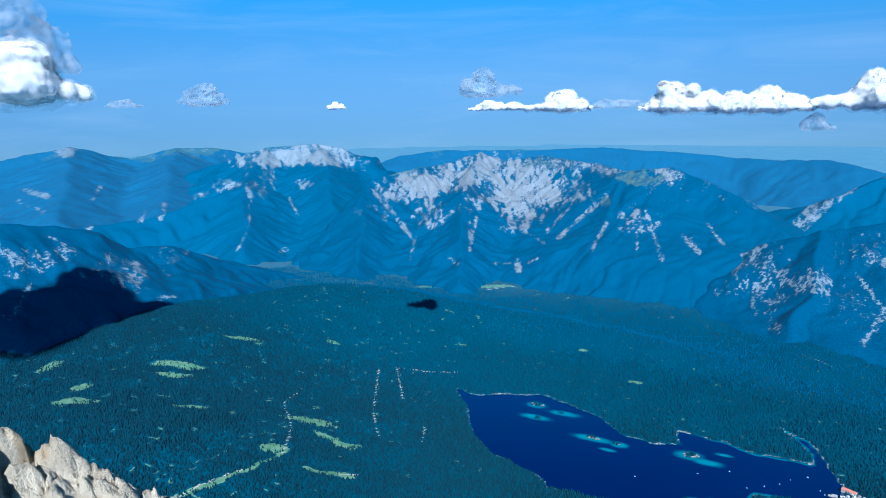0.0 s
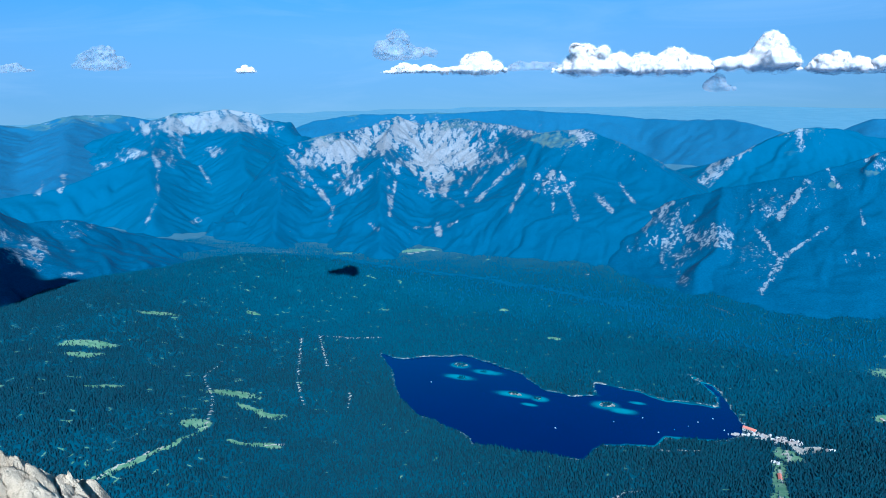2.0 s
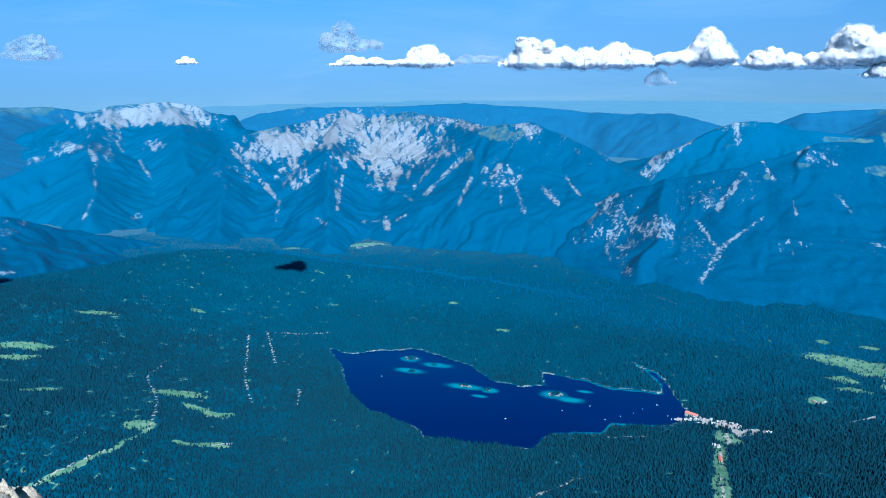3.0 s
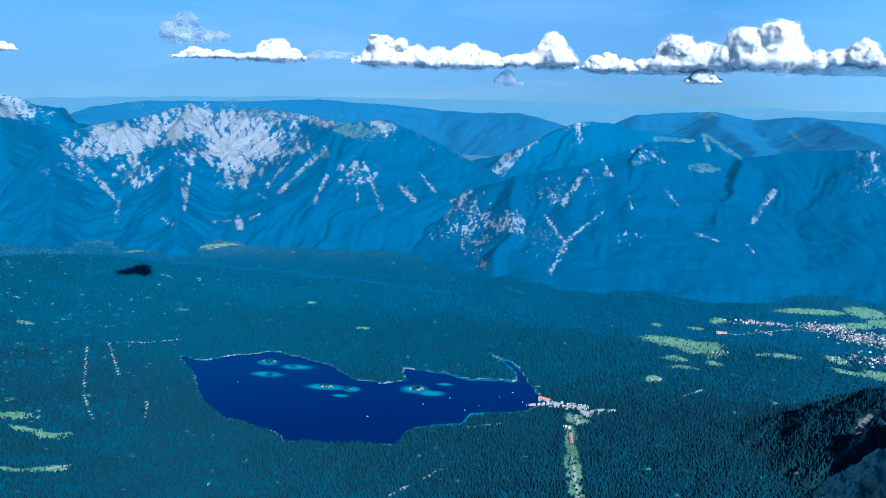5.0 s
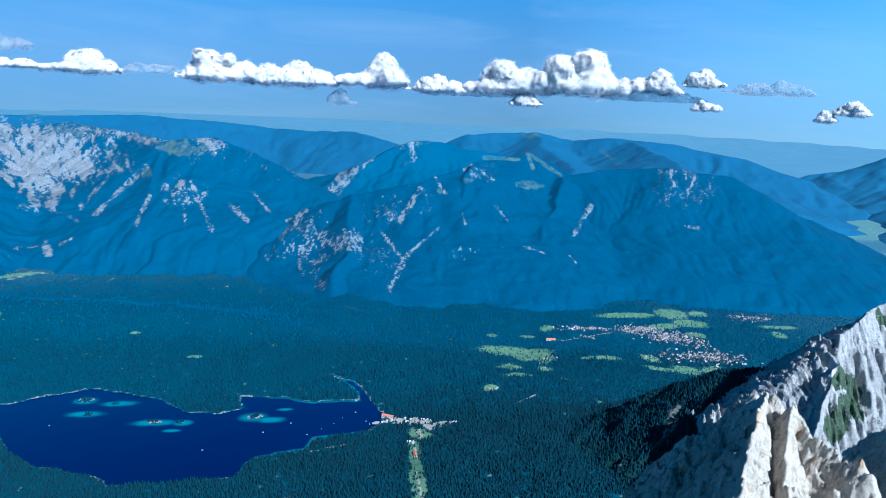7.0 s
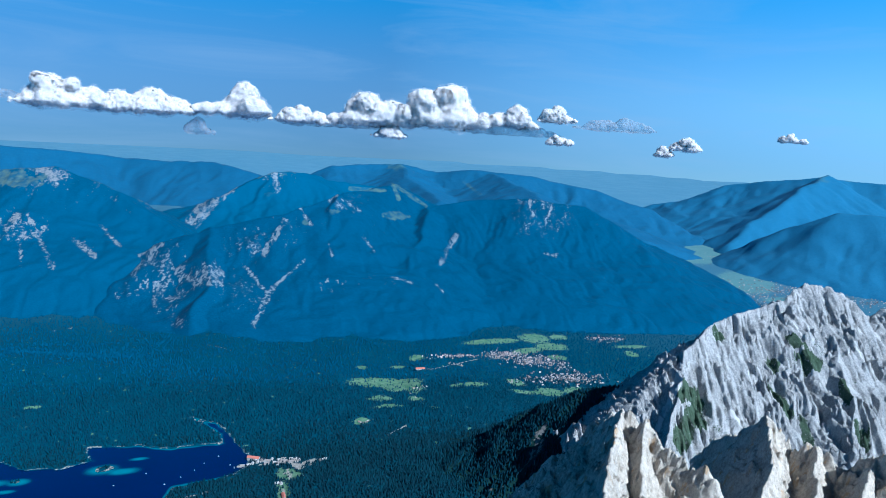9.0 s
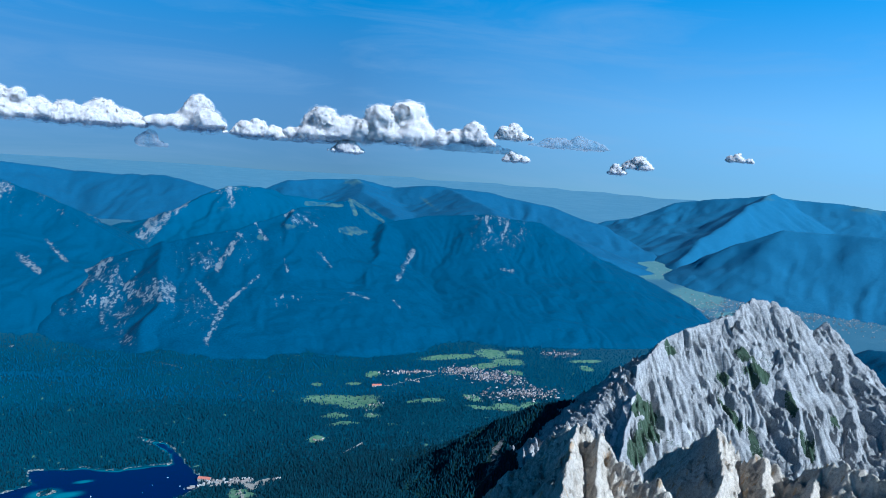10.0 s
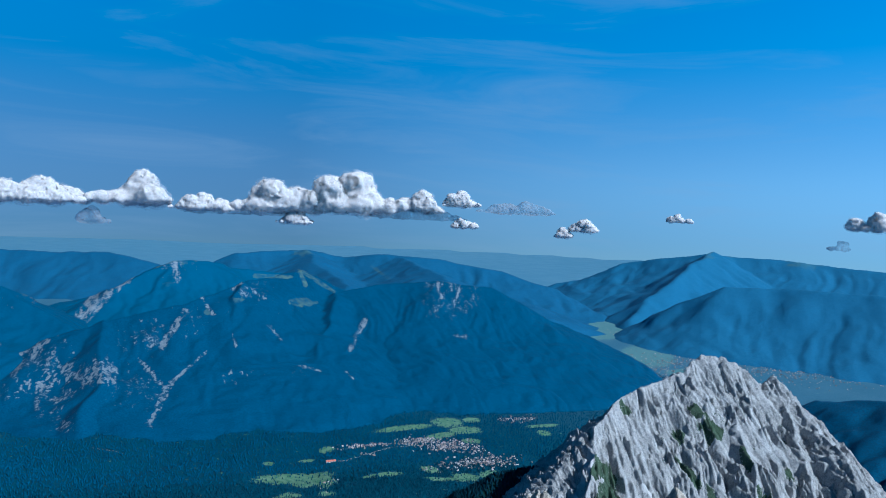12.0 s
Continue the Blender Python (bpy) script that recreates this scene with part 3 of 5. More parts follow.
def crag(name, label, lines, box, pitch, material, relief, fall, lean, reach, foot, jag, green=(), scree=()):
    """Bare rock under crest lines (points, slope). relief: (size, height, stretch) of the ribs, which run down towards the bearing fall and lean sideways;
    green ledges are ovals and scree runs are strokes, by bearing and angle."""
    xs, ys = np.arange(box[0], box[1], pitch), np.arange(box[2], box[3], pitch)
    X, Y = np.meshgrid(xs, ys)
    size = relief[0][0]
    wx, wy = X + 0.22 * size * fbm(X / size, Y / size, 4, 141), Y + 0.22 * size * fbm(X / size, Y / size, 4, 143)
    H, D, S = np.full(X.shape, -1e9), np.full(X.shape, 1e9), np.zeros(X.shape)
    for n, (pts, slope) in enumerate(lines):
        run = 400.0 * n
        for (ax, ay, az), (bx, by, bz) in zip(pts, pts[1:]):
            dx, dy = bx - ax, by - ay
            length = math.hypot(dx, dy)
            t = np.clip(((wx - ax) * dx + (wy - ay) * dy) / (length * length), 0, 1)
            d = np.hypot(wx - ax - t * dx, wy - ay - t * dy)
            h = az + (bz - az) * t - slope * d
            better = h > H
            S = np.where(better, run + t * length, S)
            H, D = np.where(better, h, H), np.where(better, d, D)
            run += length
    base = H
    c, f = math.cos(radians(fall)), math.sin(radians(fall))
    along = X * f + Y * c
    across = X * c - Y * f + lean * along
    uneven = np.clip(0.75 + 1.3 * fbm(X / (0.8 * size), Y / (0.8 * size), 3, 157), 0.2, 1.5)
    across = across + 0.30 * size * fbm(X / (1.2 * size), Y / (1.2 * size), 3, 159)
    for j, (w, height, stretch) in enumerate(relief):
        bend = 0.55 * w * fbm(along / (2.2 * w), across / (3 * w), 2, 161 + j)
        u, v = (across + bend) / w, along / (w * stretch)
        rib = 1 - 1.9 * np.abs(vnoise(u, v, 171 + 7 * j))
        cut = np.abs(vnoise(2.1 * u + 7.3, 2.0 * v, 173 + 7 * j))
        H = H + uneven * height * step(0, 0.8 * w, D) * (0.7 * rib + 0.5 * cut - 0.5)
    chips = relief[2][0]
    H = H + 0.55 * chips * facets((across + 0.3 * along) / chips, along / (1.6 * chips), 311) * step(0, chips, D)
    teeth = relief[1][0]
    H = H + jag * np.exp(-D / (0.45 * teeth)) * (0.9 * np.abs(vnoise(S / (0.55 * teeth), D / teeth, 191)) + 0.5 * np.abs(vnoise(S / (0.21 * teeth), D / teeth, 193)) - 0.32)
    gy, gx = np.gradient(H, pitch)
    steep = np.hypot(gx, gy)
    AZ, EL = bearings(X, Y, base)
    patchy = fbm(X / (0.5 * size), Y / (0.5 * size), 4, 77)
    hollow = step(0.1, 1.4, base + 1.0 - H) * step(6, 20, D)
    grass = 0.10 + 0.24 * hollow - 0.12 * step(0.8, 1.8, steep) + 0.35 * patchy
    grass = grass if green else np.zeros(X.shape)
    for az, el, ru, rv, turn in green:
        grass = np.maximum(grass, step(-0.35, 0.3, ellipse(AZ, EL, az, el, ru, rv, turn) + 0.8 * patchy) * (1.05 - 0.35 * step(1.2, 2.2, steep)))
    pale = strokes(AZ, EL, scree) if scree else np.zeros(X.shape)
    grass = grass * (1 - pale)
    keep = (D < reach) & (H > foot)
    SURFACES[name] = (xs, ys, H)
    me = grid_mesh(name, xs, ys, H, {"grass": np.clip(grass, 0, 1), "scree": np.clip(pale, 0, 1)}, keep)
    me.materials.append(material)
    return tagged(new(name, me), label, "mountain", "mountains", "structure")


def surface_height(name, x, y):
    xs, ys, H = SURFACES[name]
    u, v = np.clip((x - xs[0]) / (xs[1] - xs[0]), 0, len(xs) - 1.001), np.clip((y - ys[0]) / (ys[1] - ys[0]), 0, len(ys) - 1.001)
    i, j = u.astype(int), v.astype(int)
    u, v = u - i, v - j
    return (H[j, i] * (1 - u) + H[j, i + 1] * u) * (1 - v) + (H[j + 1, i] * (1 - u) + H[j + 1, i + 1] * u) * v


# the wide ground, finer where the lake and woods lie
def spread(lo, hi, fine, edge_lo, edge_hi):
    out, x, w = list(np.arange(lo, hi, fine)), hi, fine
    while x < edge_hi:
        out.append(x)
        w *= 1.06
        x += w
    x, w, low = lo, fine, []
    while x > edge_lo:
        w *= 1.06
        x -= w
        low.append(x)
    return np.array(low[::-1] + out)


gx, gy = spread(-460, 400, 2.4, -4300, 4300), spread(200, 660, 2.4, -1800, 4300)
GX, GY = np.meshgrid(gx, gy)
GZ, GS = land(GX, GY)
FIELDS = [(140, 517, 29.6, 12.7, -2), (143, 502, 9.3, 8.2, -2), (158, 501, 8.8, 12.2, -2), (124, 473, 10.9, 7.0, 20), (153, 475, 6.2, 6.9, -2), (125, 450, 14.5, 5.5, 20), (158, 446, 4.9, 3.8, -2), (207, 499, 17.7, 4.2, 5), (253, 510, 8.1, 9.0, -2),
          (253, 486, 14.1, 4.1, -8), (274, 486, 11.9, 10.0, -2), (301, 485, 12.6, 11.3, 8), (281, 629, 31.2, 7.5, 4), (334, 637, 16.8, 14.9, 10), (364, 638, 9.3, 8.0, -1), (308, 599, 19.0, 7.8, 22), (340, 608, 16.2, 11.9, -2), (329, 574, 9.8, 8.3, -30)]
FIELDS_EAST = [(186, 582, 6.7, 6.9, 0), (162, 562, 6.4, 4.2, -2), (130, 561, 4.5, 5.6, -3), (98, 419, 6.2, 5.4, 30), (44, 356, 6.0, 8.0, 20), (489, 772, 17.2, 9.0, 0), (956, 1159, 60, 140, -38), (850, 892, 42, 90, -40), (1337, 1630, 70, 280, -38),
               (467, 711, 9.0, 8.6, -18), (416, 577, 6.6, 8.7, -17), (821, 770, 38.4, 20.2, -15), (607, 717, 20.0, 9.7, -16), (1407, 887, 42.5, 90.9, -13), (36, 300, 3.4, 22, 0), (430, 600, 20, 5, 0), (-370, 735, 60, 7, 30)]
MEADOW_LAND = FIELDS + FIELDS_EAST
CLEARINGS = [(-477, 280, 8.5, 9.5, 25), (-393, 321, 18.7, 4.2, 25), (-382, 309, 14.0, 3.5, 26), (-384, 378, 14.7, 3.0, 25), (-462, 471, 16.5, 5.4, 25), (-332, 279, 11.7, 2.4, 26), (-263, 308, 15.0, 4.2, 26), (-399, 246, 14.6, 5.0, 26),
             (-230, 300, 9.1, 2.3, 26), (-253, 265, 8.1, 4.6, 26), (-417, 262, 6.6, 6.8, 26), (-105, 483, 5, 2, 0), (-155, 519, 4, 2, 0), (-215, 270, 9, 2, 30), (-330, 420, 6, 2, 0)]
# meadow strips and pale tracks: x0, y0, x1, y1, width
STRIPS = [(-246, 264, -250, 238, 1.5), (-250, 238, -254, 219, 2.0), (-254, 219, -266, 200, 2.6), (39, 345, 36, 262, 3.2), (-252, 300, -225, 300, 2.5), (-230, 262, -206, 272, 2)]
TRACKS = [(-292, 318, -262, 290, 0.78), (-262, 290, -246, 264, 0.78), (-251, 238, -262, 204, 0.59), (-279, 408, -239, 341, 0.72), (-239, 341, -222, 322, 0.52), (-270, 418, -239, 378, 0.78), (-50, 274, -29, 299, 0.65), (-29, 299, -24, 303, 0.52),
          (-20, 345, 5, 352, 0.52), (39, 340, 36, 265, 0.65), (-577, 702, -562, 700, 1.6), (-490, 662, -454, 690, 1.6), (-342, 737, -317, 763, 2.6), (0, 645, 22, 622, 1.3), (26, 377, 48, 370, 1.8), (48, 366, 61, 373, 2.6), (50, 362, 58, 367, 3.4), (44.8, 363, 43.3, 348, 0.4), (37.5, 362, 52, 350, 0.4), (108, 392, 128, 410, 0.78),
          (150, 492, 158, 470, 0.65), (185, 545, 290, 592, 0.78), (491, 658, 557, 695, 2.2), (557, 695, 576, 741, 2.0), (576, 741, 580, 756, 3.0), (-134, 709, -120, 712, 2), (-213, 270, -205, 276, 0.59), (-206, 350, -196, 330, 0.65), (62, 370, 66, 369, 1.8), (-300, 345, -292, 318, 0.59), (-230, 440, -270, 418, 0.59)]
PATHS = STRIPS + TRACKS
grass = np.zeros(GX.shape)
for fx, fy, rx, ry, turn in MEADOW_LAND + CLEARINGS:
    grass = np.maximum(grass, hump(GX, GY, fx, fy, rx, ry, 1.6, turn))
grass = np.maximum(grass, strokes(GX, GY, STRIPS))


def glades(x, y):
    """Small gaps in the woods, more of them on the western hill."""
    return fbm(x / 4.5, y / 3.2, 4, 91) + 0.10 * (1 - step(-260, -180, x))


grass = np.maximum(grass, 0.56 * step(0.42, 0.52, glades(GX, GY)))
# share of painted haze, growing with distance from the summit
distance_haze = 0.55 * step(650, 1100, np.hypot(GX, GY)) + 0.45 * step(1500, 2300, np.hypot(GX, GY))
shore_bare = np.maximum(np.where((GS > -1) & (GS < 1.6), 0.5, 0.0), 0.66 * strokes(GX, GY, [(*q[:4], max(1.2, q[4])) for q in TRACKS]))
me = grid_mesh("ground", gx, gy, GZ, {"grass": np.clip(grass, 0, 1), "rock": shore_bare, "distance_haze": distance_haze}, np.hypot(GX, GY) < 4250)
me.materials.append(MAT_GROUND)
tagged(new("ground", me), "dark green wooded valley floor with pale meadows", "ground", kind="structure")

lx, ly = np.arange(-228, 36, 1.5), np.arange(312, 460, 1.5)
LX, LY = np.meshgrid(lx, ly)
LS = shore_distance(LX, LY)
SHOALS = [(-156, 416, 8, 5), (-150, 398, 12, 4), (-135, 411, 12, 4), (-108, 385, 14, 4), (-92, 384, 6, 4), (-96, 375, 6, 2), (-53, 389, 9, 6), (-42, 385, 9, 4), (-35, 398, 6, 2)]
shallow = 0.8 * (1 - step(0, 3.2, -LS)) * (0.35 + 0.65 * step(-70, -20, LX) * (1 - step(5, 15, LX)))
for sx, sy, rx, ry in SHOALS:
    shallow = np.maximum(shallow, hump(LX, LY, sx, sy, rx, ry, 1.0) + 0.3 * fbm(LX / 5, LY / 5, 3, 2) * hump(LX, LY, sx, sy, rx, ry, 1.0))
me = grid_mesh("lake", lx, ly, np.full(LX.shape, LAKE_Z), {"shallow": np.clip(shallow, 0, 1)}, LS < 3)
me.materials.append(MAT_WATER)
tagged(new("lake", me), "deep blue mountain lake with turquoise shoals", "lake", kind="structure")

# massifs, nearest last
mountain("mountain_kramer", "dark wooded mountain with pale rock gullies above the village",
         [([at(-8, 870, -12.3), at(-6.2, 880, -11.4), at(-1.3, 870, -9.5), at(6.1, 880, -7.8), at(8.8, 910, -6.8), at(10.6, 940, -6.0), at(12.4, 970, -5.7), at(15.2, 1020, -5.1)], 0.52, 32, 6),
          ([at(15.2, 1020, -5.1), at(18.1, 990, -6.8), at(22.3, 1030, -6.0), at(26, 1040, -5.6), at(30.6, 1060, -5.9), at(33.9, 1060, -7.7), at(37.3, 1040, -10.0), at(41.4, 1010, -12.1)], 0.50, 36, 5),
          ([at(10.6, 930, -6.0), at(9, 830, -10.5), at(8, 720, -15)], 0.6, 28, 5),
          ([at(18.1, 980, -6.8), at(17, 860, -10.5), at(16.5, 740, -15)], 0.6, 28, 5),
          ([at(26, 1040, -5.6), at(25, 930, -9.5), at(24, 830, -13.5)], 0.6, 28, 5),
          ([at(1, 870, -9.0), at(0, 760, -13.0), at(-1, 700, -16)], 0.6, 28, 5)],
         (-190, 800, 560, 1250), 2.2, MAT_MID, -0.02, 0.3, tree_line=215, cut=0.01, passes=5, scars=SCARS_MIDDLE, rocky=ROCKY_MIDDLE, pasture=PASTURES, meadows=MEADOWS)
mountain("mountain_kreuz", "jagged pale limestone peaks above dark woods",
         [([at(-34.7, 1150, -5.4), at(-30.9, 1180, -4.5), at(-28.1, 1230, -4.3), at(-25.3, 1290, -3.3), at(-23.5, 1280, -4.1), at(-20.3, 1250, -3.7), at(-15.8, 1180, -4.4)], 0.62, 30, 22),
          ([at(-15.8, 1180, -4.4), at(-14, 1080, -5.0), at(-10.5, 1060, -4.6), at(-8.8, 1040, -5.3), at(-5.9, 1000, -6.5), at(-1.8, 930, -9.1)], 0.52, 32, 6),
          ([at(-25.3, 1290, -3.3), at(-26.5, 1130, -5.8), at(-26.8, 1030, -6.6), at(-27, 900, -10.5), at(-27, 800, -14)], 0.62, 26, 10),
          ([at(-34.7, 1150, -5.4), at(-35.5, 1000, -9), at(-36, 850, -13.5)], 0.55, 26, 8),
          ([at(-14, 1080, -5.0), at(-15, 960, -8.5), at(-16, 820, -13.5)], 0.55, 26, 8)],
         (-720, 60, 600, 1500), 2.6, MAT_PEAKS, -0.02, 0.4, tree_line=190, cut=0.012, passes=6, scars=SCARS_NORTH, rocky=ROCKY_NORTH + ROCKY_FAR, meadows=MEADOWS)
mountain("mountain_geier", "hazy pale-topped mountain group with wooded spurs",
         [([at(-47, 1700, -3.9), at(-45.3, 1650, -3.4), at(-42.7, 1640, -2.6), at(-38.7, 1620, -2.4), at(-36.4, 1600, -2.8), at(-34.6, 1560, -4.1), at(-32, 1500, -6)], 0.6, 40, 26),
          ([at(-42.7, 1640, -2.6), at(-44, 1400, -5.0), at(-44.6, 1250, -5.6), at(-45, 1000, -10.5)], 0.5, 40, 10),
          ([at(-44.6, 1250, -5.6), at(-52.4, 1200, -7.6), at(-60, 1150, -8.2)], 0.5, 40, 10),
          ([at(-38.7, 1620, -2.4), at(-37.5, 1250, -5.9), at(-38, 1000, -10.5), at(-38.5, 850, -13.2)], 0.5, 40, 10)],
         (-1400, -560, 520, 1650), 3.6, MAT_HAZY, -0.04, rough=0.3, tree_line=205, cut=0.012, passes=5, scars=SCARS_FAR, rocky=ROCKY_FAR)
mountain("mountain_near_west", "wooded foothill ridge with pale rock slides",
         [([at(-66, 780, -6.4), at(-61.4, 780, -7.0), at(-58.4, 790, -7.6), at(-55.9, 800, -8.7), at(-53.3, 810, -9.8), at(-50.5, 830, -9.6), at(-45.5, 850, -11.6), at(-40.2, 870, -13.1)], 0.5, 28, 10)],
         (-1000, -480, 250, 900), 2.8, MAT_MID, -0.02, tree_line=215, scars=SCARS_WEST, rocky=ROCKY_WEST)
mountain("mountain_far_west", "far mountain range on the skyline, blue with haze",
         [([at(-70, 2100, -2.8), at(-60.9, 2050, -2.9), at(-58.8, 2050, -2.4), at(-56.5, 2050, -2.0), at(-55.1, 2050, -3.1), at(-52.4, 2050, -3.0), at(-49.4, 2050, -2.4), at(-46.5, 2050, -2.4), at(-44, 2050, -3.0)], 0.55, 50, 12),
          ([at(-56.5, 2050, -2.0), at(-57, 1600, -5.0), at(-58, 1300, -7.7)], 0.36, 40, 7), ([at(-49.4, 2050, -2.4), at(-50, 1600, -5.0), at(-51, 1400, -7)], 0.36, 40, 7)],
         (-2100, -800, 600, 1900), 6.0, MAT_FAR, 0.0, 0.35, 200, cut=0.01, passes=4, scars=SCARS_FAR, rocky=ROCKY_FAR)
mountain("mountain_far_north", "far wooded mountain range on the skyline, blue with haze",
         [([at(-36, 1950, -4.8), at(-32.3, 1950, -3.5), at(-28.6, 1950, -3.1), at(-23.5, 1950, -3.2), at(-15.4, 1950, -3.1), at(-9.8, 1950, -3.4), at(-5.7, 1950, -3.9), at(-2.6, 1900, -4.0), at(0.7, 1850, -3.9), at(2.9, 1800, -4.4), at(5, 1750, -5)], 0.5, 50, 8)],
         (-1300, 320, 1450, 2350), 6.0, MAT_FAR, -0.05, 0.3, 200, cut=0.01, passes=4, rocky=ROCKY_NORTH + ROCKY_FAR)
mountain("mountain_frieder", "wooded mountain with a pale open ridge, blue with haze",
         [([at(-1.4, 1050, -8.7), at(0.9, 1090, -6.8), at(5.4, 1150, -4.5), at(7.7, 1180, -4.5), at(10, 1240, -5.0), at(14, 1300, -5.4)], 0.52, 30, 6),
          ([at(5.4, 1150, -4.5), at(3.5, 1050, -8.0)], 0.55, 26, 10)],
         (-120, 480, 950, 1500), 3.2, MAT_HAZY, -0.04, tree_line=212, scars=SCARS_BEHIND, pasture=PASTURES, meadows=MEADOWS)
mountain("mountain_notkar", "far wooded mountain chain behind the valley, blue with haze",
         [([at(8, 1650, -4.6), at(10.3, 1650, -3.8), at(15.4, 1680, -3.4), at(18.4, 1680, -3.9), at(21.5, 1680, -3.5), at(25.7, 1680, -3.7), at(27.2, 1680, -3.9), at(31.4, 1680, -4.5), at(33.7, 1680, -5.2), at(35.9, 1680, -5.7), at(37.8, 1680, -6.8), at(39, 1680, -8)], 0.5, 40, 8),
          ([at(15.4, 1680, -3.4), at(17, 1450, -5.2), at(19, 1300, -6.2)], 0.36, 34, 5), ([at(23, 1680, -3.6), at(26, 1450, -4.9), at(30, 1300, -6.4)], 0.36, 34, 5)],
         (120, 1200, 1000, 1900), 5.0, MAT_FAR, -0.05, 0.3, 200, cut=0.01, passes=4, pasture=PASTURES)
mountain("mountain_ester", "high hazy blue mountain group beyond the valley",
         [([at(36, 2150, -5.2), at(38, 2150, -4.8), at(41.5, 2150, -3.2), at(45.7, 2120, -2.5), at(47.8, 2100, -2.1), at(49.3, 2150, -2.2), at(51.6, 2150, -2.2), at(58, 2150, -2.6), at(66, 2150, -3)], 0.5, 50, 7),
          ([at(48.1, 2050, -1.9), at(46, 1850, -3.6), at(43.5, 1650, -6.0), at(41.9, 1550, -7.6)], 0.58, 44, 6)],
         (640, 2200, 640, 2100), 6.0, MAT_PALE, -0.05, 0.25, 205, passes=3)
mountain("mountain_wank", "broad wooded mountain beyond the town, blue with haze",
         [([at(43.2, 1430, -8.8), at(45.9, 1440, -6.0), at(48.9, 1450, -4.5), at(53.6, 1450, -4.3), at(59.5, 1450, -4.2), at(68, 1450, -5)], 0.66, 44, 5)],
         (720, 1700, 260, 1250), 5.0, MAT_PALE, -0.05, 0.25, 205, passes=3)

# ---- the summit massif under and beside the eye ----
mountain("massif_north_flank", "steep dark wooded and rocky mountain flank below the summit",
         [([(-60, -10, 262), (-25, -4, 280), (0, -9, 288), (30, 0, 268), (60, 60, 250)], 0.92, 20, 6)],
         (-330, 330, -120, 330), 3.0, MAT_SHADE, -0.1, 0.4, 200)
SPUR_SCARS = [(29.32, -23.7, 28.9, -24.6, 0.20), (28.95, -24.6, 28.8, -25.4, 0.42), (28.8, -25.4, 28.2, -26.7, 0.28), (30.4, -24.1, 30.7, -24.5, 0.25), (27.8, -27.2, 27.5, -27.7, 0.22), (23.2, -29.45, 26.0, -28.9, 0.06)]
SPUR = [([at(38.5, 345, -20.6), at(36.5, 350, -19.9), at(33.5, 358, -20.6), at(29.9, 365, -22.2), at(27.5, 368, -24.0), at(23.5, 360, -27.2), at(19, 350, -30)], 0.62, 26, 5)]
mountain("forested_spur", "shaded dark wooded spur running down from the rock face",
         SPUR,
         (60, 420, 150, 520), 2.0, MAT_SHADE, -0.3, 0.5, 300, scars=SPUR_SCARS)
mountain("wooded_ridge_east", "dark wooded ridge behind the rock peak",
         [([at(52, 640, -14.5), at(55, 620, -12.6), at(58, 600, -11.6), at(62, 590, -11.0), at(68, 580, -10.5)], 0.5, 26, 14)],
         (380, 760, 150, 520), 3.0, MAT_MID, -0.25, 0.4, 230)
crag("rock_face_mountain", "towering grey limestone peak with leaning ribs and green ledges",
     [([at(35.0, 316, -24.0), at(36.2, 320, -20.9), at(37.9, 325, -19.0), at(39.7, 332, -16.4), at(41.2, 348, -14.7), at(42.55, 360, -13.4), at(44.2, 367, -12.6), at(45.3, 372, -12.15), at(46.2, 377, -11.45), at(46.9, 381, -10.65),
        at(47.6, 384, -10.2), at(48.15, 386, -9.98), at(49.2, 388, -10.1), at(50, 390, -10.35), at(50.8, 392, -10.8), at(51.6, 397, -11.6), at(52.1, 400, -11.75), at(52.5, 402, -11.1), at(53, 402, -10.95), at(53.6, 400, -11.5),
        at(54.2, 396, -12.3), at(55, 390, -13.4), at(56.5, 380, -14.6), at(57.7, 370, -15.6), at(58.4, 362, -16.6), at(59.4, 352, -18.1), at(62, 335, -23)], 1.0),
      ([at(39.7, 332, -16.4), at(40.1, 318, -18.3), at(39.6, 300, -21.2), at(39.2, 282, -24.6), at(39, 265, -28)], 1.25),
      ([at(48.15, 386, -10.8), at(50.2, 366, -13.9), at(51.6, 345, -17.2), at(52.8, 322, -21.2)], 1.0),
      ([at(53, 402, -11.4), at(54.6, 376, -14.9), at(56.0, 350, -18.9)], 1.05)],
     (150, 372, 150, 372), 0.38, MAT_WAX, [(13, 3.6, 4), (6, 3.8, 4.5), (2.8, 3.0, 4.5), (1.4, 1.7, 3.5)], fall=225, lean=0.75, reach=78, foot=146, jag=1.5,
     green=[(40.55, -19.6, 0.9, 1.0, 20), (41.3, -21.3, 0.8, 1.3, 20), (40.6, -22.6, 0.6, 1.2, 0), (47.6, -14.2, 1.0, 0.35, -38), (48.6, -15.3, 1.1, 0.45, -30), (46.4, -15.9, 0.7, 0.4, -60), (47.3, -18.8, 1.7, 0.35, -42),
            (49.4, -20.4, 1.6, 0.4, -55), (52.6, -19.2, 0.9, 0.35, -50), (51.3, -17.0, 0.8, 0.3, -50), (42.2, -14.6, 0.5, 0.25, -40), (54.3, -17.5, 0.9, 0.35, -55)],
     scree=[(39.7, -18.6, 39.0, -20.9, 0.32), (38.9, -20.9, 38.5, -22.6, 0.22), (51.4, -14.1, 52.7, -15.4, 0.18), (44.7, -16.9, 46.7, -19.8, 0.07), (45.3, -16.7, 47.0, -19.2, 0.05), (43.6, -20.2, 44.8, -20.9, 0.22), (47.2, -12.9, 48.9, -14.7, 0.08)])
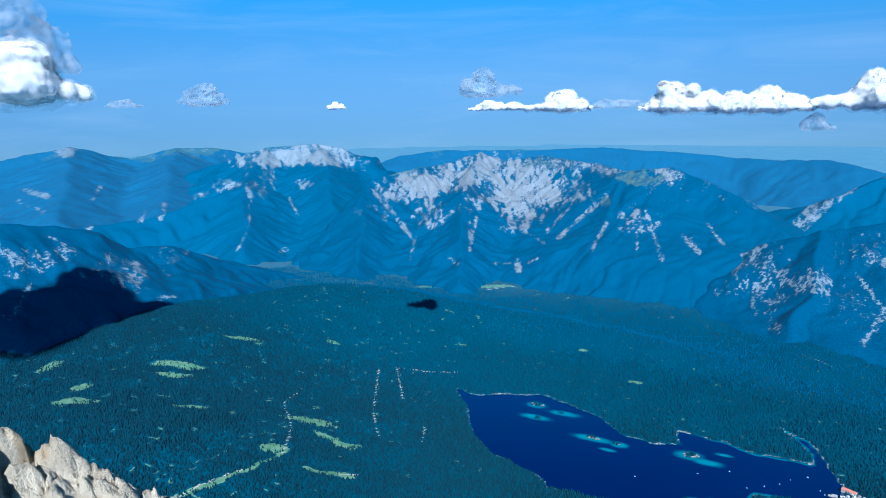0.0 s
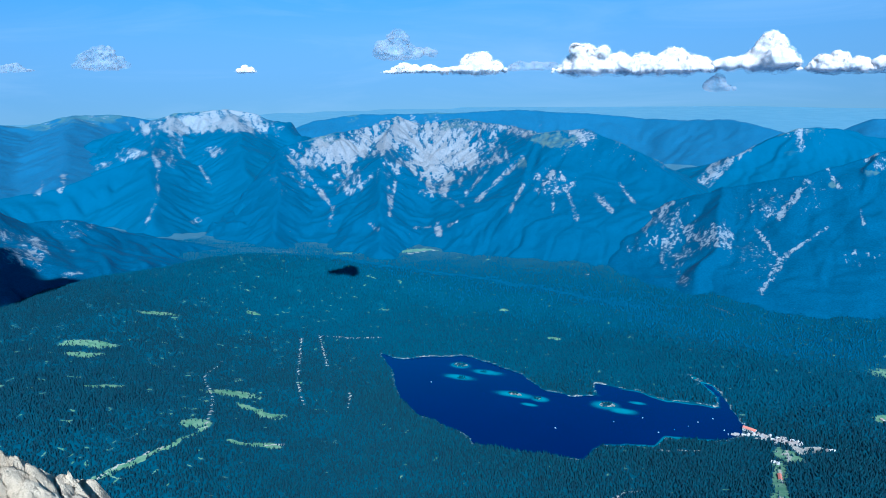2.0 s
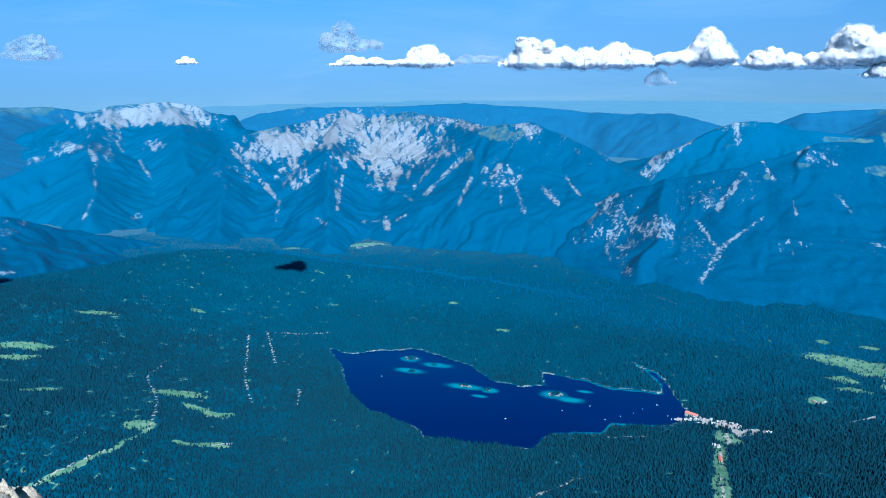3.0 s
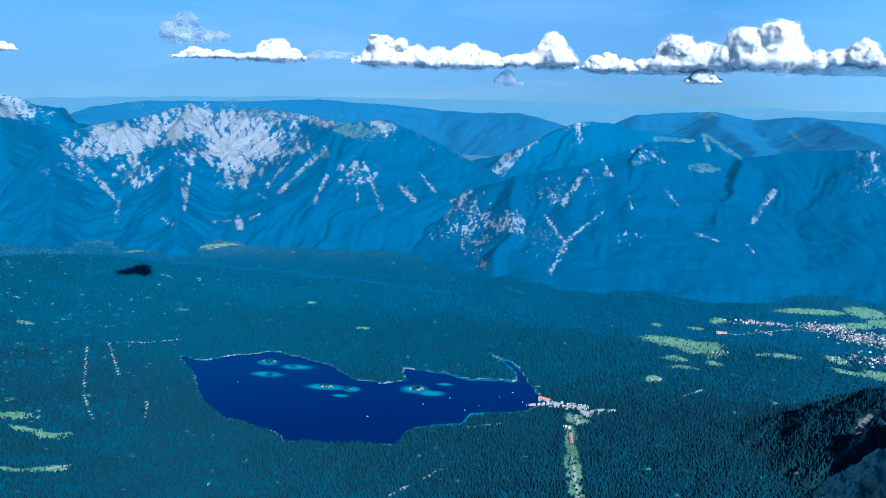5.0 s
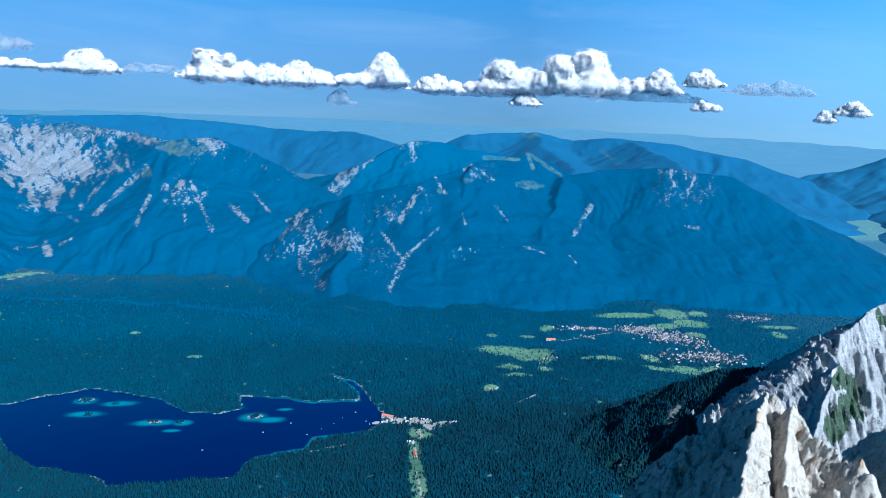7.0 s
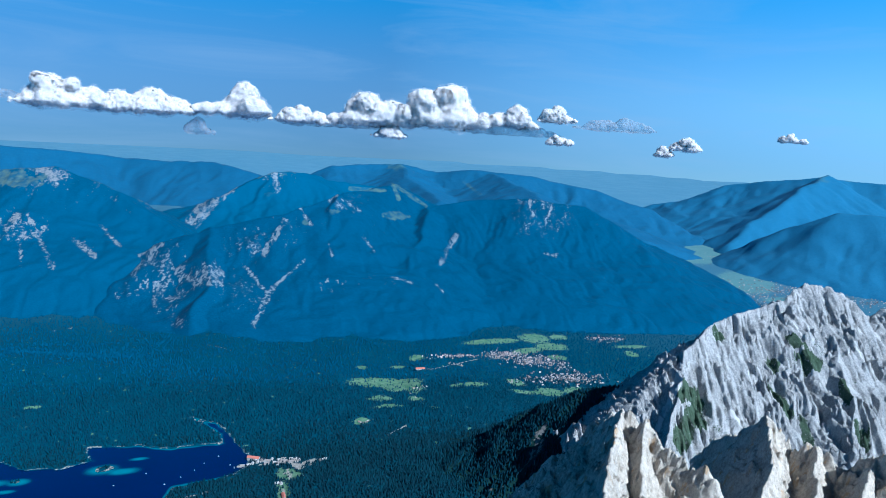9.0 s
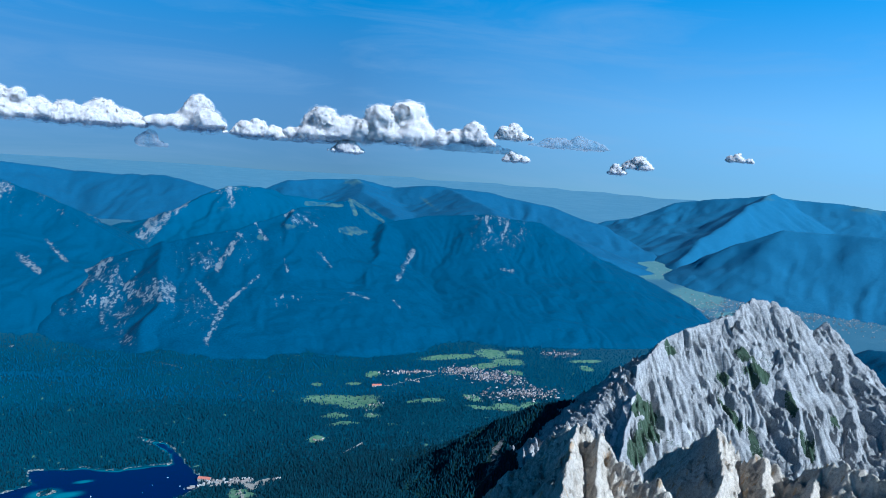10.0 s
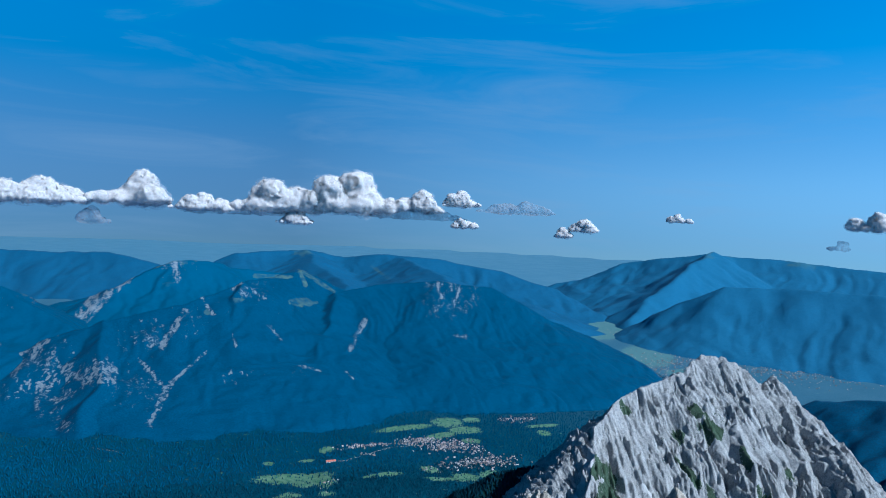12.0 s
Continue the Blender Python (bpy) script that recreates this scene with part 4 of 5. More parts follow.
crag("near_crest", "pale jagged limestone crest in hard sunlight",
     [([at(35.3, 110, -21.9), at(35.0, 96, -25.0), at(34.7, 82, -29.2), at(34.2, 62, -36.5)], 1.55),
      ([at(35.3, 110, -21.9), at(34.2, 119, -22.5), at(33.3, 126, -23.9), at(32.6, 132, -24.6), at(31.4, 142, -26.3), at(30.2, 150, -28.2), at(28, 160, -32)], 1.2),
      ([at(35.3, 110, -21.9), at(36.1, 109.5, -21.9), at(36.95, 108.5, -23.3), at(37.4, 107.5, -22.1), at(38, 106.5, -22.8), at(39.4, 104, -23.9), at(40.9, 102, -24.6), at(41.9, 100, -25.1), at(42.7, 99, -24.75), at(43.7, 97, -26.2), at(45, 92, -30)], 1.6),
      ([at(37.4, 107.5, -22.1), at(37.9, 96, -26.5), at(38.4, 80, -33)], 1.6)],
     (24, 92, 40, 146), 0.21, MAT_CREST, [(5, 1.8, 2.2), (2.4, 1.7, 2.4), (1.1, 1.3, 2.2), (0.5, 0.7, 2)], fall=200, lean=0.3, reach=34, foot=226, jag=1.3)
crag("second_crest", "jagged half-shaded limestone crest behind the first one",
     [([at(40, 192, -28), at(41.3, 186, -25.4), at(42.9, 176, -22.6), at(44.5, 166, -21.9), at(45.6, 160, -20.9), at(46.4, 156, -20.2), at(47.5, 155, -20.8), at(48.5, 154, -22.2), at(49.9, 153, -21.3), at(51.2, 152, -22.0), at(52.3, 152, -22.6),
        at(53.1, 151, -21.7), at(54, 150, -21.2), at(55.2, 148, -20.6), at(56.1, 146, -20.5), at(60, 140, -21)], 1.5),
      ([at(46.4, 156, -20.2), at(47.3, 143, -22.9), at(47.2, 130, -26.0), at(47, 112, -31)], 1.5), ([at(49.9, 153, -21.3), at(50.6, 138, -24.6), at(50.4, 118, -30)], 1.5),
      ([at(54, 150, -21.2), at(53.6, 134, -24.6), at(53, 116, -30)], 1.55)],
     (74, 150, 56, 150), 0.25, MAT_CREST, [(6, 2.2, 2.2), (2.8, 2.0, 2.4), (1.3, 1.5, 2.2), (0.6, 0.8, 2)], fall=205, lean=0.3, reach=40, foot=214, jag=1.4)
mountain("summit_rock", "cream limestone outcrop with ochre stains",
         [([at(-75, 8, -17), at(-66, 8.0, -18.8), at(-63.2, 8.0, -20.6), at(-62.5, 8, -21.1), at(-61.8, 8.0, -22.3), at(-61.2, 8.0, -23.0), at(-60.5, 8.0, -22.8), at(-59.8, 8, -22.9), at(-59.1, 8, -23.9), at(-58.6, 8, -25.1), at(-58.1, 8, -26.2), at(-56.8, 8, -27.9), at(-55.1, 8, -30.2), at(-51, 8, -42)], 1.0, 0.9, 0.12)],
         (-9.5, -2.5, 0.5, 7.5), 0.028, MAT_NEAR, 1.0, 0.35, 400, cut=0.01, passes=0, broken=[(0.85, 0.26, 1.0), (0.36, 0.17, 1.0), (0.15, 0.08, 1.0)], fall=200)


mountain("summit_ground", "bare limestone ground of the summit underfoot",
         [([(-7, -3.5, 291), (-3, -1.6, 294.2), (0, -1.2, 295.9), (3, -1.6, 294.2), (7, -3.5, 291)], 1.0, 1.0, 0.03)],
         (-8, 8, -8, 8), 0.1, MAT_NEAR, 1.0, 0.02, 400, passes=0)


# ---- clouds ----
def solid_noise(p, size, seed):
    """Smooth noise in space, -1 to 1."""
    q = p / size
    iz = np.floor(q[..., 2])
    f = q[..., 2] - iz
    f = f * f * (3 - 2 * f)
    iz = iz.astype(np.int64)
    return vnoise(q[..., 0], q[..., 1], seed + 131 * iz) * (1 - f) + vnoise(q[..., 0], q[..., 1], seed + 131 * (iz + 1)) * f


def skin(F, origin, cell):
    """The surface where the field F passes from negative to positive: points and quads."""
    inside = F > 0
    shape = tuple(n - 1 for n in F.shape)
    total, hits = np.zeros((*shape, 3)), np.zeros(shape)
    corner = [(i, j, k) for i in (0, 1) for j in (0, 1) for k in (0, 1)]

    def view(A, c):
        return A[c[0]:c[0] + shape[0], c[1]:c[1] + shape[1], c[2]:c[2] + shape[2]]

    for c in corner:
        for axis in range(3):
            if c[axis] == 0:
                d = tuple(v + (axis == n) for n, v in enumerate(c))
                fa, fb = view(F, c), view(F, d)
                crossed = (fa > 0) != (fb > 0)
                t = np.where(crossed, fa / np.where(crossed, fa - fb, 1.0), 0.0)
                for n in range(3):
                    total[..., n] += np.where(crossed, c[n] + (t if n == axis else 0.0), 0.0)
                hits += crossed
    used = hits > 0
    index = np.full(shape, -1)
    index[used] = np.arange(used.sum())
    base = np.stack(np.meshgrid(*(np.arange(n) for n in shape), indexing="ij"), -1)
    co = origin + cell * (base[used] + total[used] / hits[used][:, None])
    quads = []
    for axis in range(3):
        u, v = (axis + 1) % 3, (axis + 2) % 3
        n = F.shape[axis] - 1
        lo, hi = [slice(1, -1)] * 3, [slice(1, -1)] * 3
        lo[axis], hi[axis] = slice(0, n), slice(1, n + 1)
        first, second = inside[tuple(lo)], inside[tuple(hi)]
        for flip in (False, True):
            at_edge = np.argwhere((first & ~second) if not flip else (~first & second))
            if len(at_edge):
                at_edge[:, u] += 1
                at_edge[:, v] += 1
                ring = []
                for du, dv in ((0, 0), (-1, 0), (-1, -1), (0, -1)):
                    q = at_edge.copy()
                    q[:, u] += du
                    q[:, v] += dv
                    ring.append(index[q[:, 0], q[:, 1], q[:, 2]])
                q = np.stack(ring, -1)
                quads.append(q[:, ::-1] if flip else q)
    quads = np.concatenate(quads)
    return co, quads[(quads >= 0).all(1)]


def cloud(name, az, dist, el, width, height, seed, label, thin=False, soft=1.0):
    """A cloud on a level base: heaped swellings melted into one body, inside thinner and thinner veils; a thin one is veils alone."""
    rng = random.Random(seed)
    cx, cy, cz = at(az, dist, el)
    towers = [(rng.uniform(-0.75, 0.75), rng.uniform(0.16, 0.30), rng.uniform(0.55, 0.9)) for _ in range(max(2, round(1.3 * width / height)))]
    towers[0] = (rng.uniform(-0.35, 0.35), 0.3, 1.0)

    def crown(u):
        return max(0.34, *(h * math.exp(-((u - c) / w) ** 2) for c, w, h in towers)) * math.sqrt(max(0.03, 1 - abs(u) ** 3))

    lumps, n = [], max(8, int(5 * width / height))
    for i in range(n):
        u = -0.95 + 1.9 * (i + rng.uniform(0.1, 0.9)) / n
        top = height * crown(u)
        r = min(0.30 * height, 0.55 * top) * rng.uniform(0.7, 1.15)
        z = max(0.3 * r, top - r)
        while True:
            lumps.append((u * width / 2 + rng.uniform(-0.4, 0.4) * r, rng.uniform(-0.3, 0.3) * height, z, r))
            if z < 0.5 * r:
                break
            z -= rng.uniform(0.7, 1.0) * r
            r *= rng.uniform(0.95, 1.2)
    lumps = [(x, y, z, max(r, 0.06 * height)) for x, y, z, r in lumps]
    cell = max(height / 18, 6.0 * dist / 4550)
    pad = 0.35 * height
    xs, ys, zs = (np.arange(lo, hi, cell) for lo, hi in ((-width / 2 - pad, width / 2 + pad), (-0.9 * height, 0.9 * height), (-0.3 * height, 1.3 * height)))
    G = np.stack(np.meshgrid(xs, ys, zs, indexing="ij"), -1)
    total = np.zeros(G.shape[:3])
    for x, y, z, r in lumps:
        d = ((G - np.array([x, y, z])) ** 2 @ np.array([0.75, 1.0, 1.1])) / (r * r)
        total += np.exp(-3.0 * np.minimum(d, 9))
    F = np.log(total + 1e-9) / 3.0 + 1.0
    G = G + 31.7 * seed
    swell = 0.9 - 2.0 * np.abs(solid_noise(G, 0.24 * height, seed))
    F = F + 0.34 * swell + 0.30 * (0.8 - 2.0 * np.abs(solid_noise(G, 0.11 * height, seed + 3))) + 0.22 * solid_noise(G, 0.06 * height, seed + 5) - 0.15
    level = zs[None, None, :] / height + 0.05 * solid_noise(G, 0.4 * height, seed + 9)
    F = F - 1.2 * np.maximum(0, 0.08 - level) / 0.2
    F[0], F[-1], F[:, 0], F[:, -1], F[..., 0], F[..., -1] = (-1.0,) * 6
    veils = (0.1, 0.3) if thin else (0.0, 0.14, 0.32)
    points, faces, kinds, count = [], [], [], 0
    for j, out in enumerate(veils):
        ragged = F + out * soft * (1 + 1.6 * solid_noise(G, 0.16 * height, seed + 40 + j) + 1.2 * np.clip(0.3 - level, 0, 0.3) / 0.3)
        ragged[0], ragged[-1], ragged[:, 0], ragged[:, -1], ragged[..., 0], ragged[..., -1] = (-1.0,) * 6
        p, quads = skin(ragged, np.array([xs[0], ys[0], zs[0]]), cell)
        points.append(p)
        faces.append(quads + count)
        kinds.append(np.full(len(quads), j))
        count += len(p)
    points, faces, kinds = np.concatenate(points), np.concatenate(faces), np.concatenate(kinds)
    a = radians(az)
    co = np.stack([cx + points[:, 0] * math.cos(a) + points[:, 1] * math.sin(a), cy - points[:, 0] * math.sin(a) + points[:, 1] * math.cos(a), cz + points[:, 2]], -1)
    me = raw_mesh(name, co, faces, None, True)
    for material in (MAT_GREY, MAT_GREY) if thin else (MAT_CLOUD, MAT_VEIL, MAT_WISP):
        me.materials.append(material)
    me.polygons.foreach_set("material_index", kinds.astype(np.int32))
    return tagged(new(name, me), label, "cloud", "clouds", "structure")


# bearing and angle of the base, width and height, all in degrees
CLOUDS = [(-19.2, -0.1, 5.2, 1.6), (-9.8, -0.26, 5.6, 2.2), (-4.2, -0.4, 7.0, 1.9), (2.1, -0.2, 5.6, 2.5), (7.3, -0.5, 4.6, 1.3), (13.0, -0.3, 7.4, 2.5), (17.0, 0.1, 3.8, 3.0), (20.0, 0.0, 4.6, 3.5),
          (23.8, 0.1, 5.2, 1.8), (28.1, 0.7, 2.9, 1.3), (14.5, -1.3, 2.8, 1.1), (-23.8, 0.0, 5.0, 0.8), (36.5, -1.46, 1.4, 0.9), (38.1, -0.9, 2.0, 1.1), (45.4, 0.15, 1.8, 0.7), (28.3, -1.1, 1.9, 0.8), (58.7, 0.2, 3.2, 1.3), (-37.0, 0.3, 1.6, 0.6)]
for n, (az, el, width, height) in enumerate(CLOUDS):
    cloud("cloud", az, 4550, el, 92 * width, 79.4 * height, 100 + n, "white sunlit cumulus cloud over the mountains")
GREYS = [(-24.4, 1.3, 5.4, 2.0, 1.0), (-47.0, 0.9, 4.2, 1.5, 1.0), (-0.2, -1.8, 2.2, 1.2, 1.0), (32.5, 0.3, 7.0, 1.0, 0.7), (10.0, -0.7, 9.0, 1.0, 0.6), (24.0, -0.5, 10.0, 0.9, 0.6), (-14.5, 0.0, 6.0, 0.7, 0.6), (-52.6, 0.7, 3.0, 0.6, 0.8), (56.4, -1.3, 1.6, 0.8, 1.0)]
for n, (az, el, width, height, thick) in enumerate(GREYS):
    cloud("cloud", az, 4600, el, 79.4 * width, 79.4 * height, 200 + n, "thin grey torn cloud over the mountains", True, thick)
cloud("cloud", -60, 3000, 1.4, 620, 210, 90, "large soft white cumulus cloud", soft=1.6)
cloud("cloud", -59.5, 3050, 3.6, 420, 280, 92, "large grey torn cloud above a white one", True, 2.2)


def overhead(x, y, z, up, width, height, seed, label):
    """A cloud that stands between the sun and a place."""
    p = Vector((x, y, z)) + SUNWARD * (up / SUNWARD.z)
    dist = math.hypot(p.x, p.y)
    return cloud("cloud", math.degrees(math.atan2(p.x, p.y)), dist, math.degrees(math.atan2(p.z - EYE, dist)), width, height, seed, label)


overhead(-535, 335, 138, 300, 120, 95, 7, "white cumulus cloud high over the western valley")
overhead(-300, 510, 126, 300, 26, 16, 8, "small white cumulus cloud high over the wooded hill")

# ---- woods ----
def trees(name, label, box, pitch, height_at, blocked, seed, material, mixed=0.0):
    """Spruces over a stretch of ground, each a four-sided tapering crown; rows are shaken so that no pattern shows. mixed: how deep
    the stand thins out along its north and south borders, where it meets the next one."""
    rng = np.random.default_rng(seed)
    x, y = np.meshgrid(np.arange(box[0], box[1], pitch), np.arange(box[2], box[3], pitch))
    x, y = x.ravel() + rng.uniform(-1, 1, x.size) * pitch, y.ravel() + rng.uniform(-1, 1, y.size) * pitch
    z = height_at(x, y)
    stand_here = ~blocked(x, y, z)
    if mixed:
        stand_here &= rng.uniform(0, 1, x.size) * mixed < np.minimum(y - box[2], box[3] - y)
    x, y, z = x[stand_here], y[stand_here], z[stand_here]
    n = len(x)
    tall = 1.65 + 0.6 * fbm(x / 25, y / 25, 3, 12) + rng.uniform(-0.5, 0.7, n)
    wide = tall * rng.uniform(0.20, 0.30, n)
    turn = rng.uniform(0, 1.6, n)
    co = np.zeros((n, 5, 3))
    for j in range(4):
        a = turn + j * math.pi / 2
        co[:, j] = np.stack([x + wide * np.cos(a), y + wide * np.sin(a), z + 0.12 * tall], -1)
    co[:, 4] = np.stack([x + rng.uniform(-0.06, 0.06, n), y, z + tall], -1)
    base = (np.arange(n) * 5)[:, None, None]
    tri = np.array([[0, 1, 4], [1, 2, 4], [2, 3, 4], [3, 0, 4]])[None] + base
    me = raw_mesh(name, co.reshape(-1, 3), tri.reshape(-1, 3))
    me.materials.append(material)
    return tagged(new(name, me), label, "woods", kind="stuff")


def open_ground(x, y, z):
    sd = shore_distance(x, y)
    g = np.zeros(x.shape)
    for fx, fy, rx, ry, turn in MEADOW_LAND + CLEARINGS:
        g = np.maximum(g, hump(x, y, fx, fy, rx, ry, 1.7, turn))
    g = np.maximum(g, strokes(x, y, PATHS))
    sight = np.arctan2(x, y)
    return (sd < 0.9) | ((g + 0.9 * fbm(x / 5, y / 4, 4, 3) > 0.62) & (np.sin(91.7 * x + 57.3 * y) < 0.93)) | (glades(x, y) > 0.44) | (sight < -1.2) | (sight > 0.84)


def ground_height(x, y):
    return land(x, y)[0]


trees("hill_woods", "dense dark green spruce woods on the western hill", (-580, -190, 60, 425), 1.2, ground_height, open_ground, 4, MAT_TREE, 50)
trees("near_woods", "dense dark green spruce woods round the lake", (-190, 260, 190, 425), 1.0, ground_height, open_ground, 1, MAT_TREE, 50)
trees("middle_woods", "dense spruce woods behind the lake, tinted blue with haze", (-580, 330, 375, 535), 1.35, ground_height, open_ground, 2, MAT_TREE_B, 50)
trees("far_woods", "spruce woods on the valley floor, tinted blue with haze", (-640, 430, 485, 770), 2.15, ground_height, open_ground, 5, MAT_TREE_C, 50)
trees("valley_woods", "spruce woods between the village and the town, tinted blue with haze", (430, 760, 520, 900), 2.7, ground_height, open_ground, 6, MAT_TREE_C)
trees("spur_woods", "shaded spruce woods on the steep spur", (90, 330, 200, 430), 1.1, lambda x, y: surface_height("forested_spur", x, y),
      lambda x, y, z: (z < land(x, y)[0]) | (strokes(*bearings(x, y, z), SPUR_SCARS) > 0.3) | (z < np.where(surface_height("rock_face_mountain", x, y) > 146, surface_height("rock_face_mountain", x, y), 0)), 3, MAT_TREE)


# ---- settlements ----
def paint(name, rgb, rough=0.8, grain=2.0):
    k = Mat(name, rough)
    a = tuple(0.82 * v for v in rgb)
    return k.done(k.mix(k.noise(grain, 4), a, rgb))


MAT_WALL, MAT_WALL_B = paint("white_render", (0.38, 0.38, 0.37)), paint("weathered_timber", (0.30, 0.24, 0.18))
MAT_ROOF_RED, MAT_ROOF_GREY, MAT_ROOF_PALE = paint("red_tiles", (0.42, 0.15, 0.11)), paint("grey_tiles", (0.24, 0.22, 0.21)), paint("pale_sheet_roof", (0.38, 0.38, 0.38))
MAT_ROOF_BROWN = paint("brown_tiles", (0.30, 0.23, 0.20))
MAT_GLASS = paint("window_glass", (0.04, 0.06, 0.08), 0.1)
MAT_PAINT = paint("white_boat_paint", (0.80, 0.80, 0.78), 0.4)


def box_bm(bm, x, y, z, w, l, h):
    bmesh.ops.create_cube(bm, size=1, matrix=Matrix.Translation((x, y, z + h / 2)) @ Matrix.Diagonal((w, l, h, 1)))


def gable(bm, w, l, z, rise, lap=0.12):
    """A pitched roof with eaves, thick enough to cast its own edge."""
    for side in (-1, 1):
        pts = [(0, -l / 2 - lap, z + rise), (0, l / 2 + lap, z + rise), (side * (w / 2 + lap), l / 2 + lap, z - lap * rise), (side * (w / 2 + lap), -l / 2 - lap, z - lap * rise)]
        top = [bm.verts.new(p) for p in pts]
        low = [bm.verts.new((p[0], p[1], p[2] - 0.06)) for p in pts]
        bm.faces.new(top)
        bm.faces.new(low[::-1])
        for j in range(4):
            bm.faces.new((top[j], top[(j + 1) % 4], low[(j + 1) % 4], low[j]))


def house(w, l, h, roof, wall, label, category="house", group="village houses", windows=0):
    top = tagged(new("house"), label, category, group)
    bm = bmesh.new()
    box_bm(bm, 0, 0, -0.3, w, l, h + 0.3)
    for end in (-1, 1):
        a, b, c = (bm.verts.new((x, end * l / 2, z)) for x, z in ((-w / 2, h), (w / 2, h), (0, h + 0.32 * w)))
        bm.faces.new((a, b, c))
    part("wall", bm, wall, top)
    bm = bmesh.new()
    gable(bm, w, l, h, 0.34 * w)
    part("roof", bm, roof, top)
    for j in range(windows):
        bm = bmesh.new()
        box_bm(bm, -w / 2, -l / 2 + (j + 0.5) * l / windows, 0.35 * h, 0.04, 0.3, 0.3)
        part("window", bm, MAT_GLASS, top)
    return top


def put(proto, x, y, turn, first):
    z = float(land(np.array([x]), np.array([y]))[0][0])
    m = pose(x, y, z, 0, 0, turn)
    if first:
        proto.matrix_basis = m
        return proto
    return copy_thing(proto, m)


def settle(kinds, clusters, seed):
    """Houses scattered in clusters (x, y, long radius, short radius, turn, number)."""
    rng, used, placed = random.Random(seed), set(), []
    for cx, cy, rx, ry, turn, number in clusters:
        a, n, tries = radians(turn), 0, 0
        while n < number and tries < number * 30:
            tries += 1
            u, v = rng.gauss(0, 0.5) * rx, rng.gauss(0, 0.5) * ry
            x, y = cx + u * math.cos(a) - v * math.sin(a), cy + u * math.sin(a) + v * math.cos(a)
            if any(abs(x - px) + abs(y - py) < 2.2 for px, py in placed):
                continue
            placed.append((x, y))
            i = rng.randrange(len(kinds))
            put(kinds[i], x, y, turn + rng.choice((0, 90)) + rng.uniform(-12, 12), i not in used)
            used.add(i)
            n += 1


village = [house(1.2, 1.5, 0.6, MAT_ROOF_GREY, MAT_WALL, "white rendered village house with a grey tiled roof"),
           house(1.3, 1.8, 0.65, MAT_ROOF_BROWN, MAT_WALL, "white rendered village house with a brown tiled roof"),
           house(1.1, 1.3, 0.55, MAT_ROOF_PALE, MAT_WALL, "white rendered village house with a pale roof"),
           house(1.0, 1.3, 0.5, MAT_ROOF_GREY, MAT_WALL_B, "small timber house with a grey roof")]
settle(village, [(226, 580, 30, 4, 12, 40), (276, 588, 20, 9, -10, 60), (299, 567, 22, 12, -35, 70), (306, 516, 36, 12, -8, 60), (215, 557, 8, 4, -20, 8), (250, 512, 8, 4, 0, 6), (163, 497, 7, 4, 20, 6), (100, 417, 5, 2, 30, 4), (415, 625, 24, 7, -12, 18)], 21)
shore = [house(1.6, 2.6, 0.9, MAT_ROOF_GREY, MAT_WALL, "white lakeside guest house with a grey roof", "house", "lakeside houses"),
         house(1.5, 2.0, 0.8, MAT_ROOF_PALE, MAT_WALL, "white lakeside guest house with a pale roof", "house", "lakeside houses")]
settle(shore, [(33, 378, 7, 3, -15, 9), (43, 373.5, 8, 3.5, -10, 14), (21, 377, 5, 1.2, 0, 4), (64.5, 369.5, 2.5, 1.5, 0, 3), (36, 346, 2.5, 2.5, 0, 2)], 22)
put(house(2.4, 7.0, 1.5, MAT_ROOF_RED, MAT_WALL, "large lakeside hotel with white walls and a red roof", "hotel", "lakeside houses", 9), 27, 383, 65, True)
put(house(2.6, 8.0, 0.9, MAT_ROOF_RED, MAT_WALL, "long valley hall with a red roof", "hall", "large halls", 6), 178, 545, 85, True)
put(house(1.6, 5.0, 0.6, MAT_ROOF_RED, MAT_WALL, "long low station building with a red roof", "station", "large halls", 5), 38.5, 331, 2, True)


